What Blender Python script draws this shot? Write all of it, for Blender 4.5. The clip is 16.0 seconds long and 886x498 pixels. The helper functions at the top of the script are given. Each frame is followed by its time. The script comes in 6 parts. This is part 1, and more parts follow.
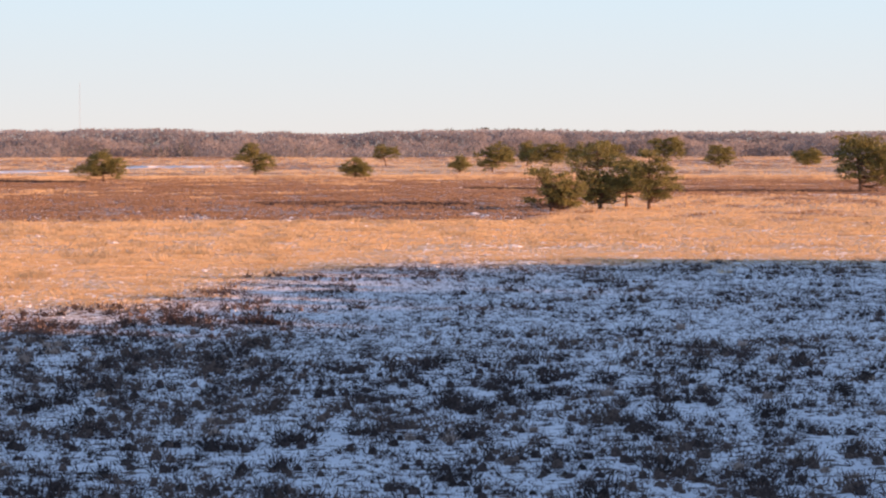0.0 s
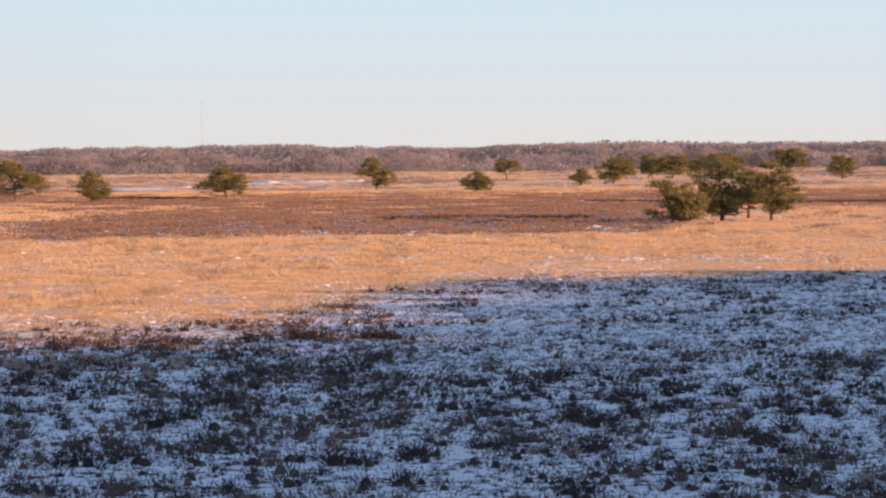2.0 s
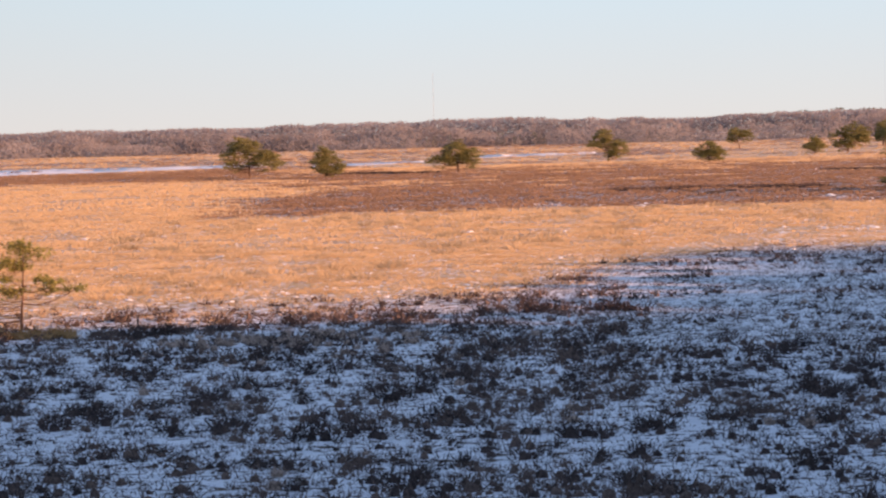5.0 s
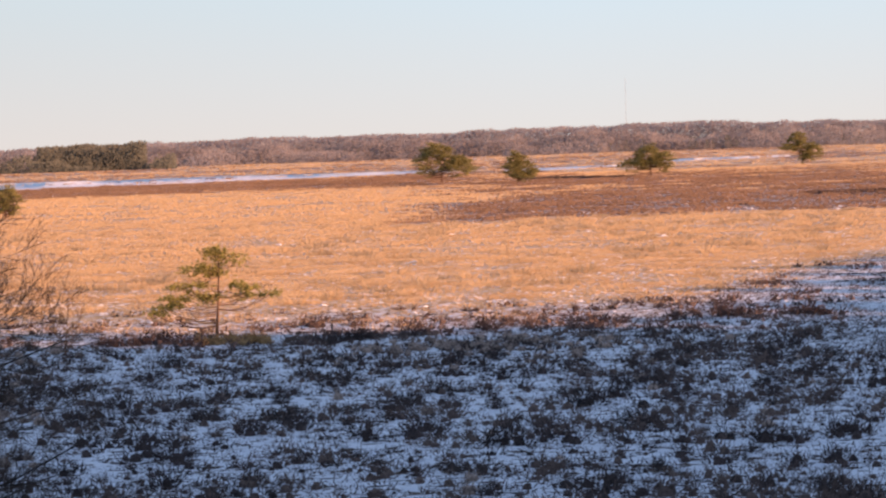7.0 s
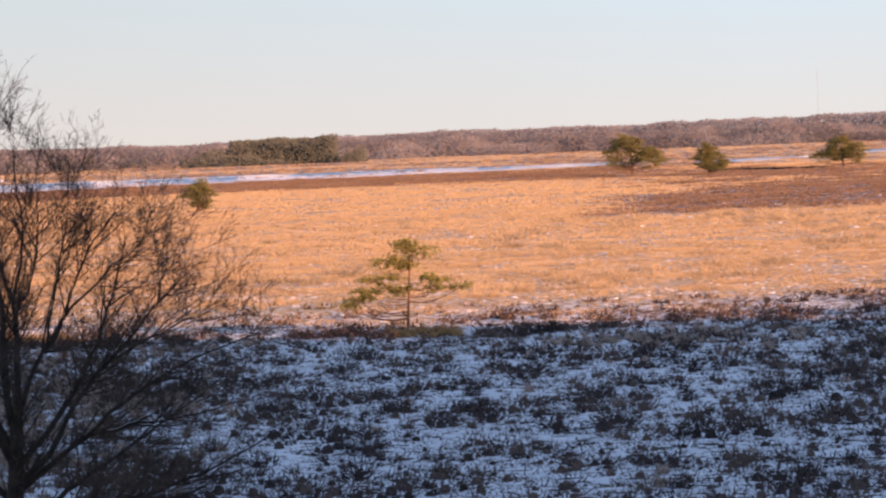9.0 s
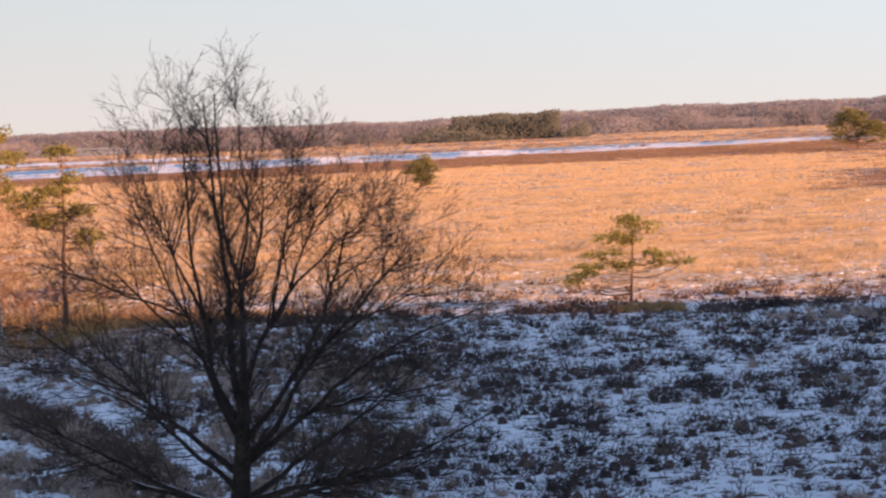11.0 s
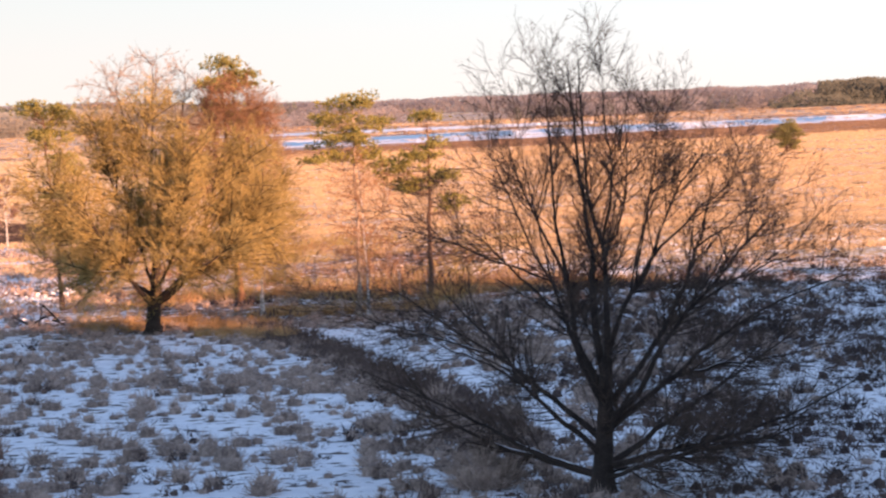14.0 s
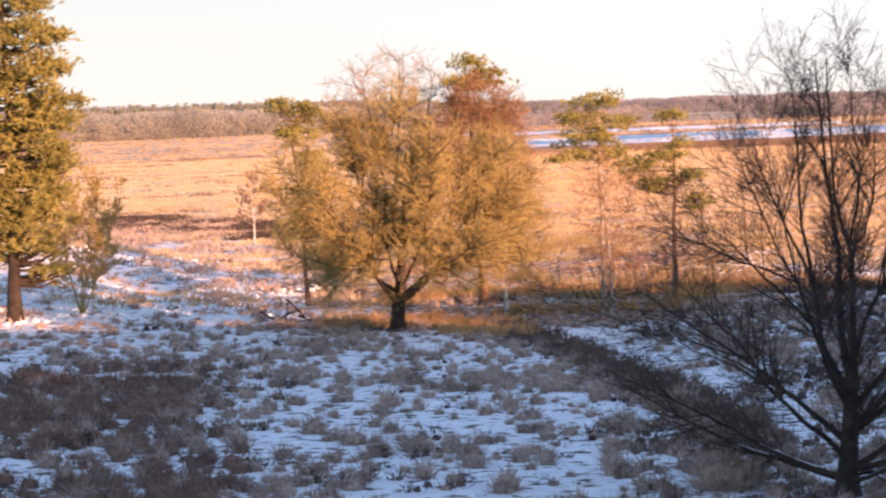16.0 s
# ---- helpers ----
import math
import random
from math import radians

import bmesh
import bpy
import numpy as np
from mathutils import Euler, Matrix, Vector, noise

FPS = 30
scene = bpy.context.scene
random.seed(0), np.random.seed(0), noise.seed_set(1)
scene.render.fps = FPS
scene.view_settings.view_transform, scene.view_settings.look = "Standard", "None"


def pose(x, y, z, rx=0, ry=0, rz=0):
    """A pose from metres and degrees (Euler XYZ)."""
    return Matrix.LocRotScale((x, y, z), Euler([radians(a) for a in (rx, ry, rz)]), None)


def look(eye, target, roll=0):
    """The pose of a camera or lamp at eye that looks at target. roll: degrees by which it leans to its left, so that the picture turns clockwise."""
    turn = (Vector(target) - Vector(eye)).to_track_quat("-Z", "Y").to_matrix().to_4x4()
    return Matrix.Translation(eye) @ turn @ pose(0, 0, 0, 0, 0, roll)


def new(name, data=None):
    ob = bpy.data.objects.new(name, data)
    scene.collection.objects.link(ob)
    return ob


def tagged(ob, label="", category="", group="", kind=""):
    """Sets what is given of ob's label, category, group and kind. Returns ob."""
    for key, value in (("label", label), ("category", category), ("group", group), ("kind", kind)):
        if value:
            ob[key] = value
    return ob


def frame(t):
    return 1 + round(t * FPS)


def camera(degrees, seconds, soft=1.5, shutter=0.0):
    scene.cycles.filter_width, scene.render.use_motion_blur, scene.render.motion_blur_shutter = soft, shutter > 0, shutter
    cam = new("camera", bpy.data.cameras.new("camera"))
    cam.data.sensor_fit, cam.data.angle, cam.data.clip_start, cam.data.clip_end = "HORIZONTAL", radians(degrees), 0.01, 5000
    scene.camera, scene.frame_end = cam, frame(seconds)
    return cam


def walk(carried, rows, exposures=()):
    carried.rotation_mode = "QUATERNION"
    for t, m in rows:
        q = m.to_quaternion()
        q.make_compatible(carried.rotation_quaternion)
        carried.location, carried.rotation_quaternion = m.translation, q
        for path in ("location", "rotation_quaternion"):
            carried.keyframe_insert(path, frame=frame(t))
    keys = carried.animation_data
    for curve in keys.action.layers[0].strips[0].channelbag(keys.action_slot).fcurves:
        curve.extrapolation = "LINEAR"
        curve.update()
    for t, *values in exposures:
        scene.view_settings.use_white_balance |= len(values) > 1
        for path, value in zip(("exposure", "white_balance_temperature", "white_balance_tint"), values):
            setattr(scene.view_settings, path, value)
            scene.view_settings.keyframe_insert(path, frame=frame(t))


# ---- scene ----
cam = camera(18.0, 16.0, soft=2.1, shutter=0.4)

# seconds, yaw to the left, pitch, roll: a slow pan from a lookout
EYE = (0.0, 0.0, 8.0)
PATH = [
    (0.0, 0.001, -2.16, -0.057), (0.5, 0.601, -2.051, -0.204), (1.0, 1.25, -1.957, -0.326), (1.5, 1.849, -1.901, -0.45),
    (2.0, 2.492, -1.871, -0.584), (2.5, 3.092, -1.851, -0.63), (3.0, 3.747, -1.829, -0.705), (3.5, 4.417, -1.905, -0.852),
    (4.0, 5.314, -2.224, -1.072), (4.2, 5.71, -2.424, -1.168), (6.3, 9.807, -2.136, -1.863), (6.5, 10.206, -2.134, -1.87),
    (7.0, 11.219, -2.138, -1.916), (7.5, 12.164, -2.145, -2.002), (8.0, 13.185, -2.149, -2.127), (8.5, 14.129, -2.149, -2.166),
    (8.7, 14.519, -2.149, -2.194), (10.8, 19.204, -2.433, -2.406), (11.0, 19.706, -2.475, -2.54), (11.5, 20.913, -2.556, -2.65),
    (12.0, 22.21, -2.643, -2.69), (12.5, 23.416, -2.716, -2.756), (13.0, 24.711, -2.793, -2.775), (13.5, 25.902, -2.84, -2.745),
    (14.0, 27.176, -2.86, -2.664), (14.5, 28.355, -2.852, -2.574), (15.0, 29.635, -2.813, -2.49), (15.5, 30.848, -2.752, -2.412),
    (16.0, 32.178, -2.667, -2.383)]


def heading(yaw, pitch):
    a, b = radians(yaw), radians(pitch)
    return Vector(EYE) + Vector((-math.sin(a) * math.cos(b), math.cos(a) * math.cos(b), math.sin(b)))


walk(cam, [(t, look(EYE, heading(yaw, pitch), roll)) for t, yaw, pitch, roll in PATH],
     exposures=[(t, 1.1 + s, kelvin, tint) for t, s, kelvin, tint in ((0.0, 0.05, 5850, 20), (1.0, 0.02, 5850, 20), (2.0, -0.07, 5850, 20), (3.2, -0.09, 5850, 20), (4.2, -0.05, 5850, 20), (6.3, -0.03, 5900, 21), (8.7, 0.0, 5950, 22), (11.0, 0.05, 5950, 22), (12.5, 0.3, 5930, 21), (14.5, 0.48, 5900, 20), (16.0, 0.5, 5900, 20))])

# ---- light: a low winter sun from the right and behind, and a clear sky ----
SUN_TURN, SUN_HEIGHT = 110.0, 10.5
world = bpy.data.worlds.new("winter_sky")
scene.world = world
world.use_nodes = True
wt = world.node_tree
sky = wt.nodes.new("ShaderNodeTexSky")
sky.sky_type, sky.sun_disc = "NISHITA", False
sky.sun_elevation, sky.sun_rotation = radians(SUN_HEIGHT), radians(SUN_TURN)
sky.air_density, sky.dust_density, sky.ozone_density = 1.0, 0.7, 2.0
# winter haze: pale rose at the horizon, pale blue a little higher, then the clear sky
up = wt.nodes.new("ShaderNodeTexCoord")
split = wt.nodes.new("ShaderNodeSeparateXYZ")
haze = wt.nodes.new("ShaderNodeValToRGB")
haze.color_ramp.elements[0].position, haze.color_ramp.elements[0].color = 0.0, (3.0, 2.82, 2.3, 1)
haze.color_ramp.elements[1].position, haze.color_ramp.elements[1].color = 0.055, (2.52, 2.96, 2.78, 1)
for height_at, tone_at in ((0.3, (1.38, 1.6, 1.72, 1)), (1.0, (0.7, 0.88, 1.12, 1))):
    haze.color_ramp.elements.new(height_at).color = tone_at
thin_out = wt.nodes.new("ShaderNodeMapRange")
thin_out.inputs["From Min"].default_value, thin_out.inputs["From Max"].default_value = 0.05, 0.3
thin_out.inputs["To Max"].default_value = 0.55
over = wt.nodes.new("ShaderNodeMix")
over.data_type = "RGBA"
wt.links.new(up.outputs["Generated"], split.inputs[0])
wt.links.new(split.outputs["Z"], haze.inputs["Fac"])
wt.links.new(split.outputs["Z"], thin_out.inputs["Value"])
wt.links.new(thin_out.outputs["Result"], over.inputs[0])
# the haze grows rosier towards the side away from the sun
rose = wt.nodes.new("ShaderNodeValToRGB")
rose.color_ramp.elements[0].position, rose.color_ramp.elements[0].color = 0.0, (2.85, 2.52, 2.0, 1)
rose.color_ramp.elements[1].position, rose.color_ramp.elements[1].color = 0.055, (2.4, 2.48, 2.1, 1)
for height_at, tone_at in ((0.3, (1.38, 1.6, 1.72, 1)), (1.0, (0.7, 0.88, 1.12, 1))):
    rose.color_ramp.elements.new(height_at).color = tone_at
side = wt.nodes.new("ShaderNodeVectorMath")
side.operation = "DOT_PRODUCT"
side.inputs[1].default_value = (-math.sin(radians(SUN_TURN)), -math.cos(radians(SUN_TURN)), 0)
ease = wt.nodes.new("ShaderNodeMapRange")
ease.inputs["From Min"].default_value, ease.inputs["From Max"].default_value = 0.48, 0.84
turned = wt.nodes.new("ShaderNodeMix")
turned.data_type = "RGBA"
wt.links.new(up.outputs["Generated"], side.inputs[0])
wt.links.new(side.outputs["Value"], ease.inputs["Value"])
wt.links.new(split.outputs["Z"], rose.inputs["Fac"])
wt.links.new(ease.outputs["Result"], turned.inputs[0])
wt.links.new(haze.outputs["Color"], turned.inputs[6])
wt.links.new(rose.outputs["Color"], turned.inputs[7])
wt.links.new(turned.outputs[2], over.inputs[6])
wt.links.new(sky.outputs[0], over.inputs[7])
wt.links.new(over.outputs[2], wt.nodes["Background"].inputs[0])
wt.nodes["Background"].inputs[1].default_value = 0.13
sun = new("sun", bpy.data.lights.new("sun", "SUN"))
sun.data.energy, sun.data.angle, sun.data.color = 5.0, radians(0.6), (1.0, 0.5, 0.235)
sun_from = Vector((math.sin(radians(SUN_TURN)) * math.cos(radians(SUN_HEIGHT)),
                   math.cos(radians(SUN_TURN)) * math.cos(radians(SUN_HEIGHT)), math.sin(radians(SUN_HEIGHT))))
sun.matrix_world = look(sun_from * 300, (0, 0, 0))


# ---- materials ----
def surface(name, dark, light, scale=1.0, fine=12.0, rough=0.9, bump=0.0, gloss=0.2, thin=0.0):
    """Two tones mixed by noise at two scales, with a fine bump."""
    m = bpy.data.materials.new(name)
    m.use_nodes = True
    nt = m.node_tree
    b = nt.nodes["Principled BSDF"]
    b.inputs["Roughness"].default_value = rough
    b.inputs["Specular IOR Level"].default_value = gloss
    geo = nt.nodes.new("ShaderNodeNewGeometry")
    big, small = nt.nodes.new("ShaderNodeTexNoise"), nt.nodes.new("ShaderNodeTexNoise")
    big.inputs["Scale"].default_value, small.inputs["Scale"].default_value = scale, scale * fine
    big.inputs["Detail"].default_value, small.inputs["Detail"].default_value = 4, 3
    add = nt.nodes.new("ShaderNodeMath")
    add.operation = "MULTIPLY_ADD"
    add.inputs[1].default_value = 0.5
    half = nt.nodes.new("ShaderNodeMath")
    half.operation = "MULTIPLY"
    half.inputs[1].default_value = 0.5
    ramp = nt.nodes.new("ShaderNodeValToRGB")
    ramp.color_ramp.elements[0].position, ramp.color_ramp.elements[1].position = 0.38, 0.62
    ramp.color_ramp.elements[0].color, ramp.color_ramp.elements[1].color = (*dark, 1), (*light, 1)
    for n in (big, small):
        nt.links.new(geo.outputs["Position"], n.inputs["Vector"])
    nt.links.new(small.outputs["Fac"], half.inputs[0])
    nt.links.new(big.outputs["Fac"], add.inputs[0])
    nt.links.new(half.outputs[0], add.inputs[2])
    nt.links.new(add.outputs[0], ramp.inputs["Fac"])
    nt.links.new(ramp.outputs["Color"], b.inputs["Base Color"])
    if thin:
        # light that comes through thin leaves and stalks
        glow, mix = nt.nodes.new("ShaderNodeBsdfTranslucent"), nt.nodes.new("ShaderNodeMixShader")
        mix.inputs[0].default_value = thin
        nt.links.new(ramp.outputs["Color"], glow.inputs["Color"])
        nt.links.new(b.outputs[0], mix.inputs[1])
        nt.links.new(glow.outputs[0], mix.inputs[2])
        nt.links.new(mix.outputs[0], nt.nodes["Material Output"].inputs["Surface"])
    if bump:
        bp = nt.nodes.new("ShaderNodeBump")
        bp.inputs["Strength"].default_value, bp.inputs["Distance"].default_value = bump, 0.05
        nt.links.new(small.outputs["Fac"], bp.inputs["Height"])
        nt.links.new(bp.outputs["Normal"], b.inputs["Normal"])
    return m


M_HEATHER = surface("dry_heather", (0.03, 0.024, 0.024), (0.102, 0.075, 0.069), 0.5, 16)
M_HEATHER_BROWN = surface("brown_dry_heather", (0.07, 0.05, 0.043), (0.2, 0.145, 0.12), 0.7, 14)
M_HEATH = surface("far_heath", (0.15, 0.099, 0.066), (0.29, 0.196, 0.132), 0.08, 22, thin=0.4)
M_GOLD = surface("pale_winter_grass", (0.425, 0.3, 0.162), (0.655, 0.49, 0.292), 0.3, 8, thin=0.5)
M_BLEACHED = surface("bleached_grass", (0.38, 0.315, 0.205), (0.58, 0.485, 0.335), 0.3, 8, thin=0.45)
M_STRAW = surface("straw", (0.46, 0.335, 0.19), (0.68, 0.52, 0.32), 0.5, 9, thin=0.5)
M_TUSSOCK = surface("grey_brown_grass", (0.21, 0.16, 0.134), (0.58, 0.456, 0.378), 1.3, 8, thin=0.25)
M_BRACKEN = surface("brown_undergrowth", (0.13, 0.082, 0.066), (0.29, 0.188, 0.145), 0.5, 14, thin=0.15)
M_RUST = surface("rusty_grass", (0.33, 0.195, 0.08), (0.56, 0.365, 0.175), 0.5, 14, thin=0.3)
M_BARK_DARK = surface("dark_bark", (0.021, 0.017, 0.015), (0.068, 0.051, 0.042), 3, 14, bump=0.3)
M_TWIG_DARK = surface("dark_brown_twigs", (0.045, 0.032, 0.026), (0.13, 0.09, 0.066), 1, 14)
M_BARK_OAK = surface("oak_bark", (0.02, 0.015, 0.012), (0.062, 0.045, 0.033), 3, 12, bump=0.3)
M_TWIG_GOLD = surface("ochre_twigs", (0.235, 0.178, 0.06), (0.47, 0.362, 0.136), 0.6, 10, thin=0.2)
M_TWIG_RED = surface("russet_twigs", (0.17, 0.092, 0.052), (0.34, 0.195, 0.105), 0.6, 10, thin=0.15)
M_TWIG_PALE = surface("pale_twigs", (0.2, 0.15, 0.11), (0.36, 0.28, 0.21), 0.8, 10)
M_BARK_PINE = surface("pine_bark", (0.075, 0.045, 0.03), (0.2, 0.122, 0.08), 2, 10, bump=0.3)
M_BARK_PALE = surface("pale_pine_bark", (0.24, 0.17, 0.12), (0.5, 0.41, 0.32), 2, 10, bump=0.2)
M_BIRCH = surface("birch_bark", (0.1, 0.09, 0.082), (0.72, 0.69, 0.65), 2.5, 5, bump=0.2)
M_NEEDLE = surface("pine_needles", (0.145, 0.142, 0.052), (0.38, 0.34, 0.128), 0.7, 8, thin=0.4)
# brighter, yellower copy of pine_needles, with full sunlight put into the colour
M_NEEDLE_SUN = surface("sunlit_pine_needles", (0.225, 0.2, 0.058), (0.51, 0.45, 0.14), 0.9, 8, thin=0.5)
# far woods and conifers: distance haze is put into these paled, greyed base colours
M_HAZY_FOREST = surface("hazy_bare_forest", (0.25, 0.23, 0.226), (0.53, 0.46, 0.415), 0.035, 4, gloss=0.05, thin=0.72)
M_HAZY_TALL = surface("hazy_tall_forest", (0.41, 0.382, 0.322), (0.59, 0.545, 0.455), 0.03, 4, gloss=0.05, thin=0.72)
M_HAZY_RIDGE = surface("hazy_far_forest", (0.33, 0.305, 0.303), (0.46, 0.42, 0.408), 0.02, 4, gloss=0.05, thin=0.72)
M_HAZY_CONIFER = surface("hazy_conifers", (0.092, 0.102, 0.088), (0.15, 0.155, 0.126), 0.02, 14, thin=0.3)
M_HAZY_PINES = surface("hazy_far_pines", (0.16, 0.175, 0.145), (0.245, 0.255, 0.2), 0.02, 14, thin=0.3)
M_SPRIG = surface("grey_sprigs", (0.06, 0.047, 0.041), (0.15, 0.115, 0.095), 0.6, 12)
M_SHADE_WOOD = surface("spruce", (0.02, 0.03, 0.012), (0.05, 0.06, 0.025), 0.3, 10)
M_ICE = surface("pond_ice", (0.7, 0.73, 0.77), (0.82, 0.84, 0.87), 0.02, 20, rough=0.6, gloss=0.3)
M_SNOW = surface("snow", (0.72, 0.74, 0.78), (0.84, 0.85, 0.87), 1.0, 10, rough=0.6)
M_STEEL = surface("weathered_steel", (0.28, 0.28, 0.3), (0.4, 0.4, 0.42), 0.5, 8, rough=0.5)


# ---- small noise and polar helpers ----
def hash2(ix, iy, seed):
    v = np.sin(ix * 127.1 + iy * 311.7 + seed * 74.7) * 43758.5453
    return v - np.floor(v)


def value_noise(x, y, seed=0):
    ix, iy = np.floor(x), np.floor(y)
    fx, fy = x - ix, y - iy
    fx, fy = fx * fx * (3 - 2 * fx), fy * fy * (3 - 2 * fy)
    a, b = hash2(ix, iy, seed), hash2(ix + 1, iy, seed)
    c, d = hash2(ix, iy + 1, seed), hash2(ix + 1, iy + 1, seed)
    return (a * (1 - fx) + b * fx) * (1 - fy) + (c * (1 - fx) + d * fx) * fy


def fractal(x, y, seed=0, octaves=4):
    total, gain = 0 * x, 0.5
    for o in range(octaves):
        total = total + gain * value_noise(x * 2 ** o, y * 2 ** o, seed + o)
        gain *= 0.5
    return total / (1 - 0.5 ** octaves)


def smooth(a, b, v):
    s = np.clip((v - a) / (b - a), 0, 1)
    return s * s * (3 - 2 * s)


def polar(x, y):
    return np.degrees(np.arctan2(-x, y)), np.hypot(x, y)


def spot(turn, away):
    """The ground's place at a turn to the left, in degrees, and a distance."""
    return -math.sin(radians(turn)) * away, math.cos(radians(turn)) * away


def height(x, y):
    """Gentle relief; the land rises a little far off to the left."""
    turn, away = polar(x, y)
    rise = 2.5 * smooth(900, 1700, away) * smooth(24, 34, turn) * (1 - smooth(60, 90, turn))
    knoll = 2.7 * np.exp(-((turn - 41.6) / 4.4) ** 2 - ((away - 145) / 15.0) ** 2)
    return rise + knoll + 0.22 * (fractal(x / 14, y / 14, 3, 3) - 0.5) * smooth(8, 30, away)


def near_line(x, y, ax, ay, bx, by):
    """The distance from a stretch of line."""
    s = np.clip(((x - ax) * (bx - ax) + (y - ay) * (by - ay)) / ((bx - ax) ** 2 + (by - ay) ** 2), 0, 1)
    return np.hypot(x - ax - s * (bx - ax), y - ay - s * (by - ay))


def zones(x, y):
    """How far a place belongs to: dark heather on snow, pale grass, brown heath, open snow."""
    turn, away = polar(x, y)
    warp = (fractal(x / 18, y / 18, 11) - 0.5) + 0.35 * (fractal(x / 3, y / 5, 13) - 0.5)
    d = away * (1 + 0.1 * warp)
    # pale grass begins behind the shrub row; further out on the right
    start = 128 + 56 * (1 - smooth(0.5, 7.5, turn + 2 * warp)) + 115 * smooth(33.5, 37, turn + 3 * warp)
    near = 1 - smooth(-14, 14, d - start)
    heath_from = 288 + 138 * (1 - smooth(-3.8, -1.6, turn))
    main = smooth(-6, 8, d - heath_from) * (1 - smooth(560, 700, d)) * (1 - smooth(10.2, 12.4, turn + 6 * (d - 317) / 317 * (d < 317)))
    cut = smooth(0, 1.2, turn - 9.2) * smooth(365, 395, d) * (1 - smooth(430, 470, d))
    main = main * (1 - 0.9 * cut)
    streak = fractal(turn / 1.6 + 40, np.log(np.maximum(away, 1)) * 26, 21, 4)
    main = main * (1 - 0.75 * smooth(0.56, 0.66, streak) * smooth(380, 440, d))
    back = smooth(520, 580, d) * smooth(9, 12, turn) * (1 - smooth(690, 760, d)) * (1 - smooth(29, 33, turn))
    far = smooth(680, 800, d) * smooth(0.46, 0.6, streak) * 0.75 * (1 - 0.65 * smooth(29, 34, turn))
    left = smooth(31, 35, turn) * smooth(175, 215, d) * smooth(0.5, 0.64, streak) * 0.22
    grove = smooth(24.5, 28, turn) * (1 - smooth(33.5, 36, turn)) * (1 - smooth(150, 240, d)) * smooth(0.32, 0.5, fractal(x / 9, y / 14, 23)) * 0.85
    rusty = 0.55 * (1 - smooth(-3.4, -1.6, turn)) * smooth(275, 300, d) * (1 - smooth(400, 430, d)) * smooth(0.46, 0.6, fractal(x / 7, y / 26, 27))
    main = np.maximum(main, rusty)
    heath = np.clip(np.maximum(np.maximum(np.maximum(main, back), grove * (d > 105)), np.maximum(far, left)), 0, 1)
    gold = np.clip((1 - near) * (1 - heath), 0, 1)
    frost = fractal(turn / 0.9, np.log(np.maximum(away, 1)) * 30, 31, 4)
    edge = 1 - smooth(start - 14, start + 46, away * (1 + 0.16 * warp))
    snow = np.maximum(near, edge * 0.9) + (1 - near) * smooth(0.62, 0.78, frost) * 0.26
    return near, gold, heath, np.clip(snow * (1 - 0.8 * heath) * (1 - 0.6 * smooth(200, 300, d) * smooth(14, 20, turn)), 0, 1)


# ---- mesh helpers ----
def mesh_of(name, verts, faces):
    """A mesh from an array of vertices and an array of faces of one size."""
    me = bpy.data.meshes.new(name)
    verts, faces = np.ascontiguousarray(verts, np.float32), np.ascontiguousarray(faces, np.int32)
    n, k = faces.shape
    me.vertices.add(len(verts))
    me.vertices.foreach_set("co", verts.ravel())
    me.loops.add(n * k)
    me.loops.foreach_set("vertex_index", faces.ravel())
    me.polygons.add(n)
    me.polygons.foreach_set("loop_start", np.arange(0, n * k, k, dtype=np.int32))
    me.update(calc_edges=True)
    return me


def part(name, mesh, material, parent, label=""):
    ob = new(name, mesh)
    mesh.materials.append(material)
    ob.parent = parent
    return tagged(ob, label)


def thing(name, x, y, label, category, group="", turn=0.0, kind=""):
    """An Empty at the foot of a thing that stands on the ground."""
    ob = new(name)
    z = float(height(np.array([x]), np.array([y]))[0])
    ob.matrix_world = pose(x, y, z - 0.03, 0, 0, turn)
    return tagged(ob, label, category, group, kind)


def stuff(name, mesh, material, label, category):
    ob = new(name, mesh)
    mesh.materials.append(material)
    return tagged(ob, label, category, "", "stuff")


def tubes(paths, radii, sides):
    """Tapered tubes along N paths of k points: vertices and quads."""
    n, k, _ = paths.shape
    t = np.gradient(paths, axis=1)
    t /= np.linalg.norm(t, axis=2, keepdims=True) + 1e-9
    ref = np.where(np.abs(t[..., 2:3]) > 0.9, np.array([1.0, 0, 0]), np.array([0, 0, 1.0]))
    u = np.cross(t, ref)
    u /= np.linalg.norm(u, axis=2, keepdims=True) + 1e-9
    v = np.cross(t, u)
    a = np.arange(sides) * 2 * np.pi / sides
    ring = u[:, :, None] * np.cos(a)[:, None] + v[:, :, None] * np.sin(a)[:, None]
    verts = paths[:, :, None] + ring * radii[:, :, None, None]
    i = np.arange(n)[:, None, None] * (k * sides) + np.arange(k - 1)[None, :, None] * sides
    j = np.arange(sides)[None, None, :]
    j2 = (j + 1) % sides
    quads = np.stack([i + j, i + j2, i + sides + j2, i + sides + j], -1)
    return verts.reshape(-1, 3), quads.reshape(-1, 4)


def joined(pieces):
    verts, faces, at = [], [], 0
    for v, f in pieces:
        verts.append(v)
        faces.append(f + at)
        at += len(v)
    return np.concatenate(verts), np.concatenate(faces)


def unit(v):
    return v / (np.linalg.norm(v, axis=-1, keepdims=True) + 1e-9)


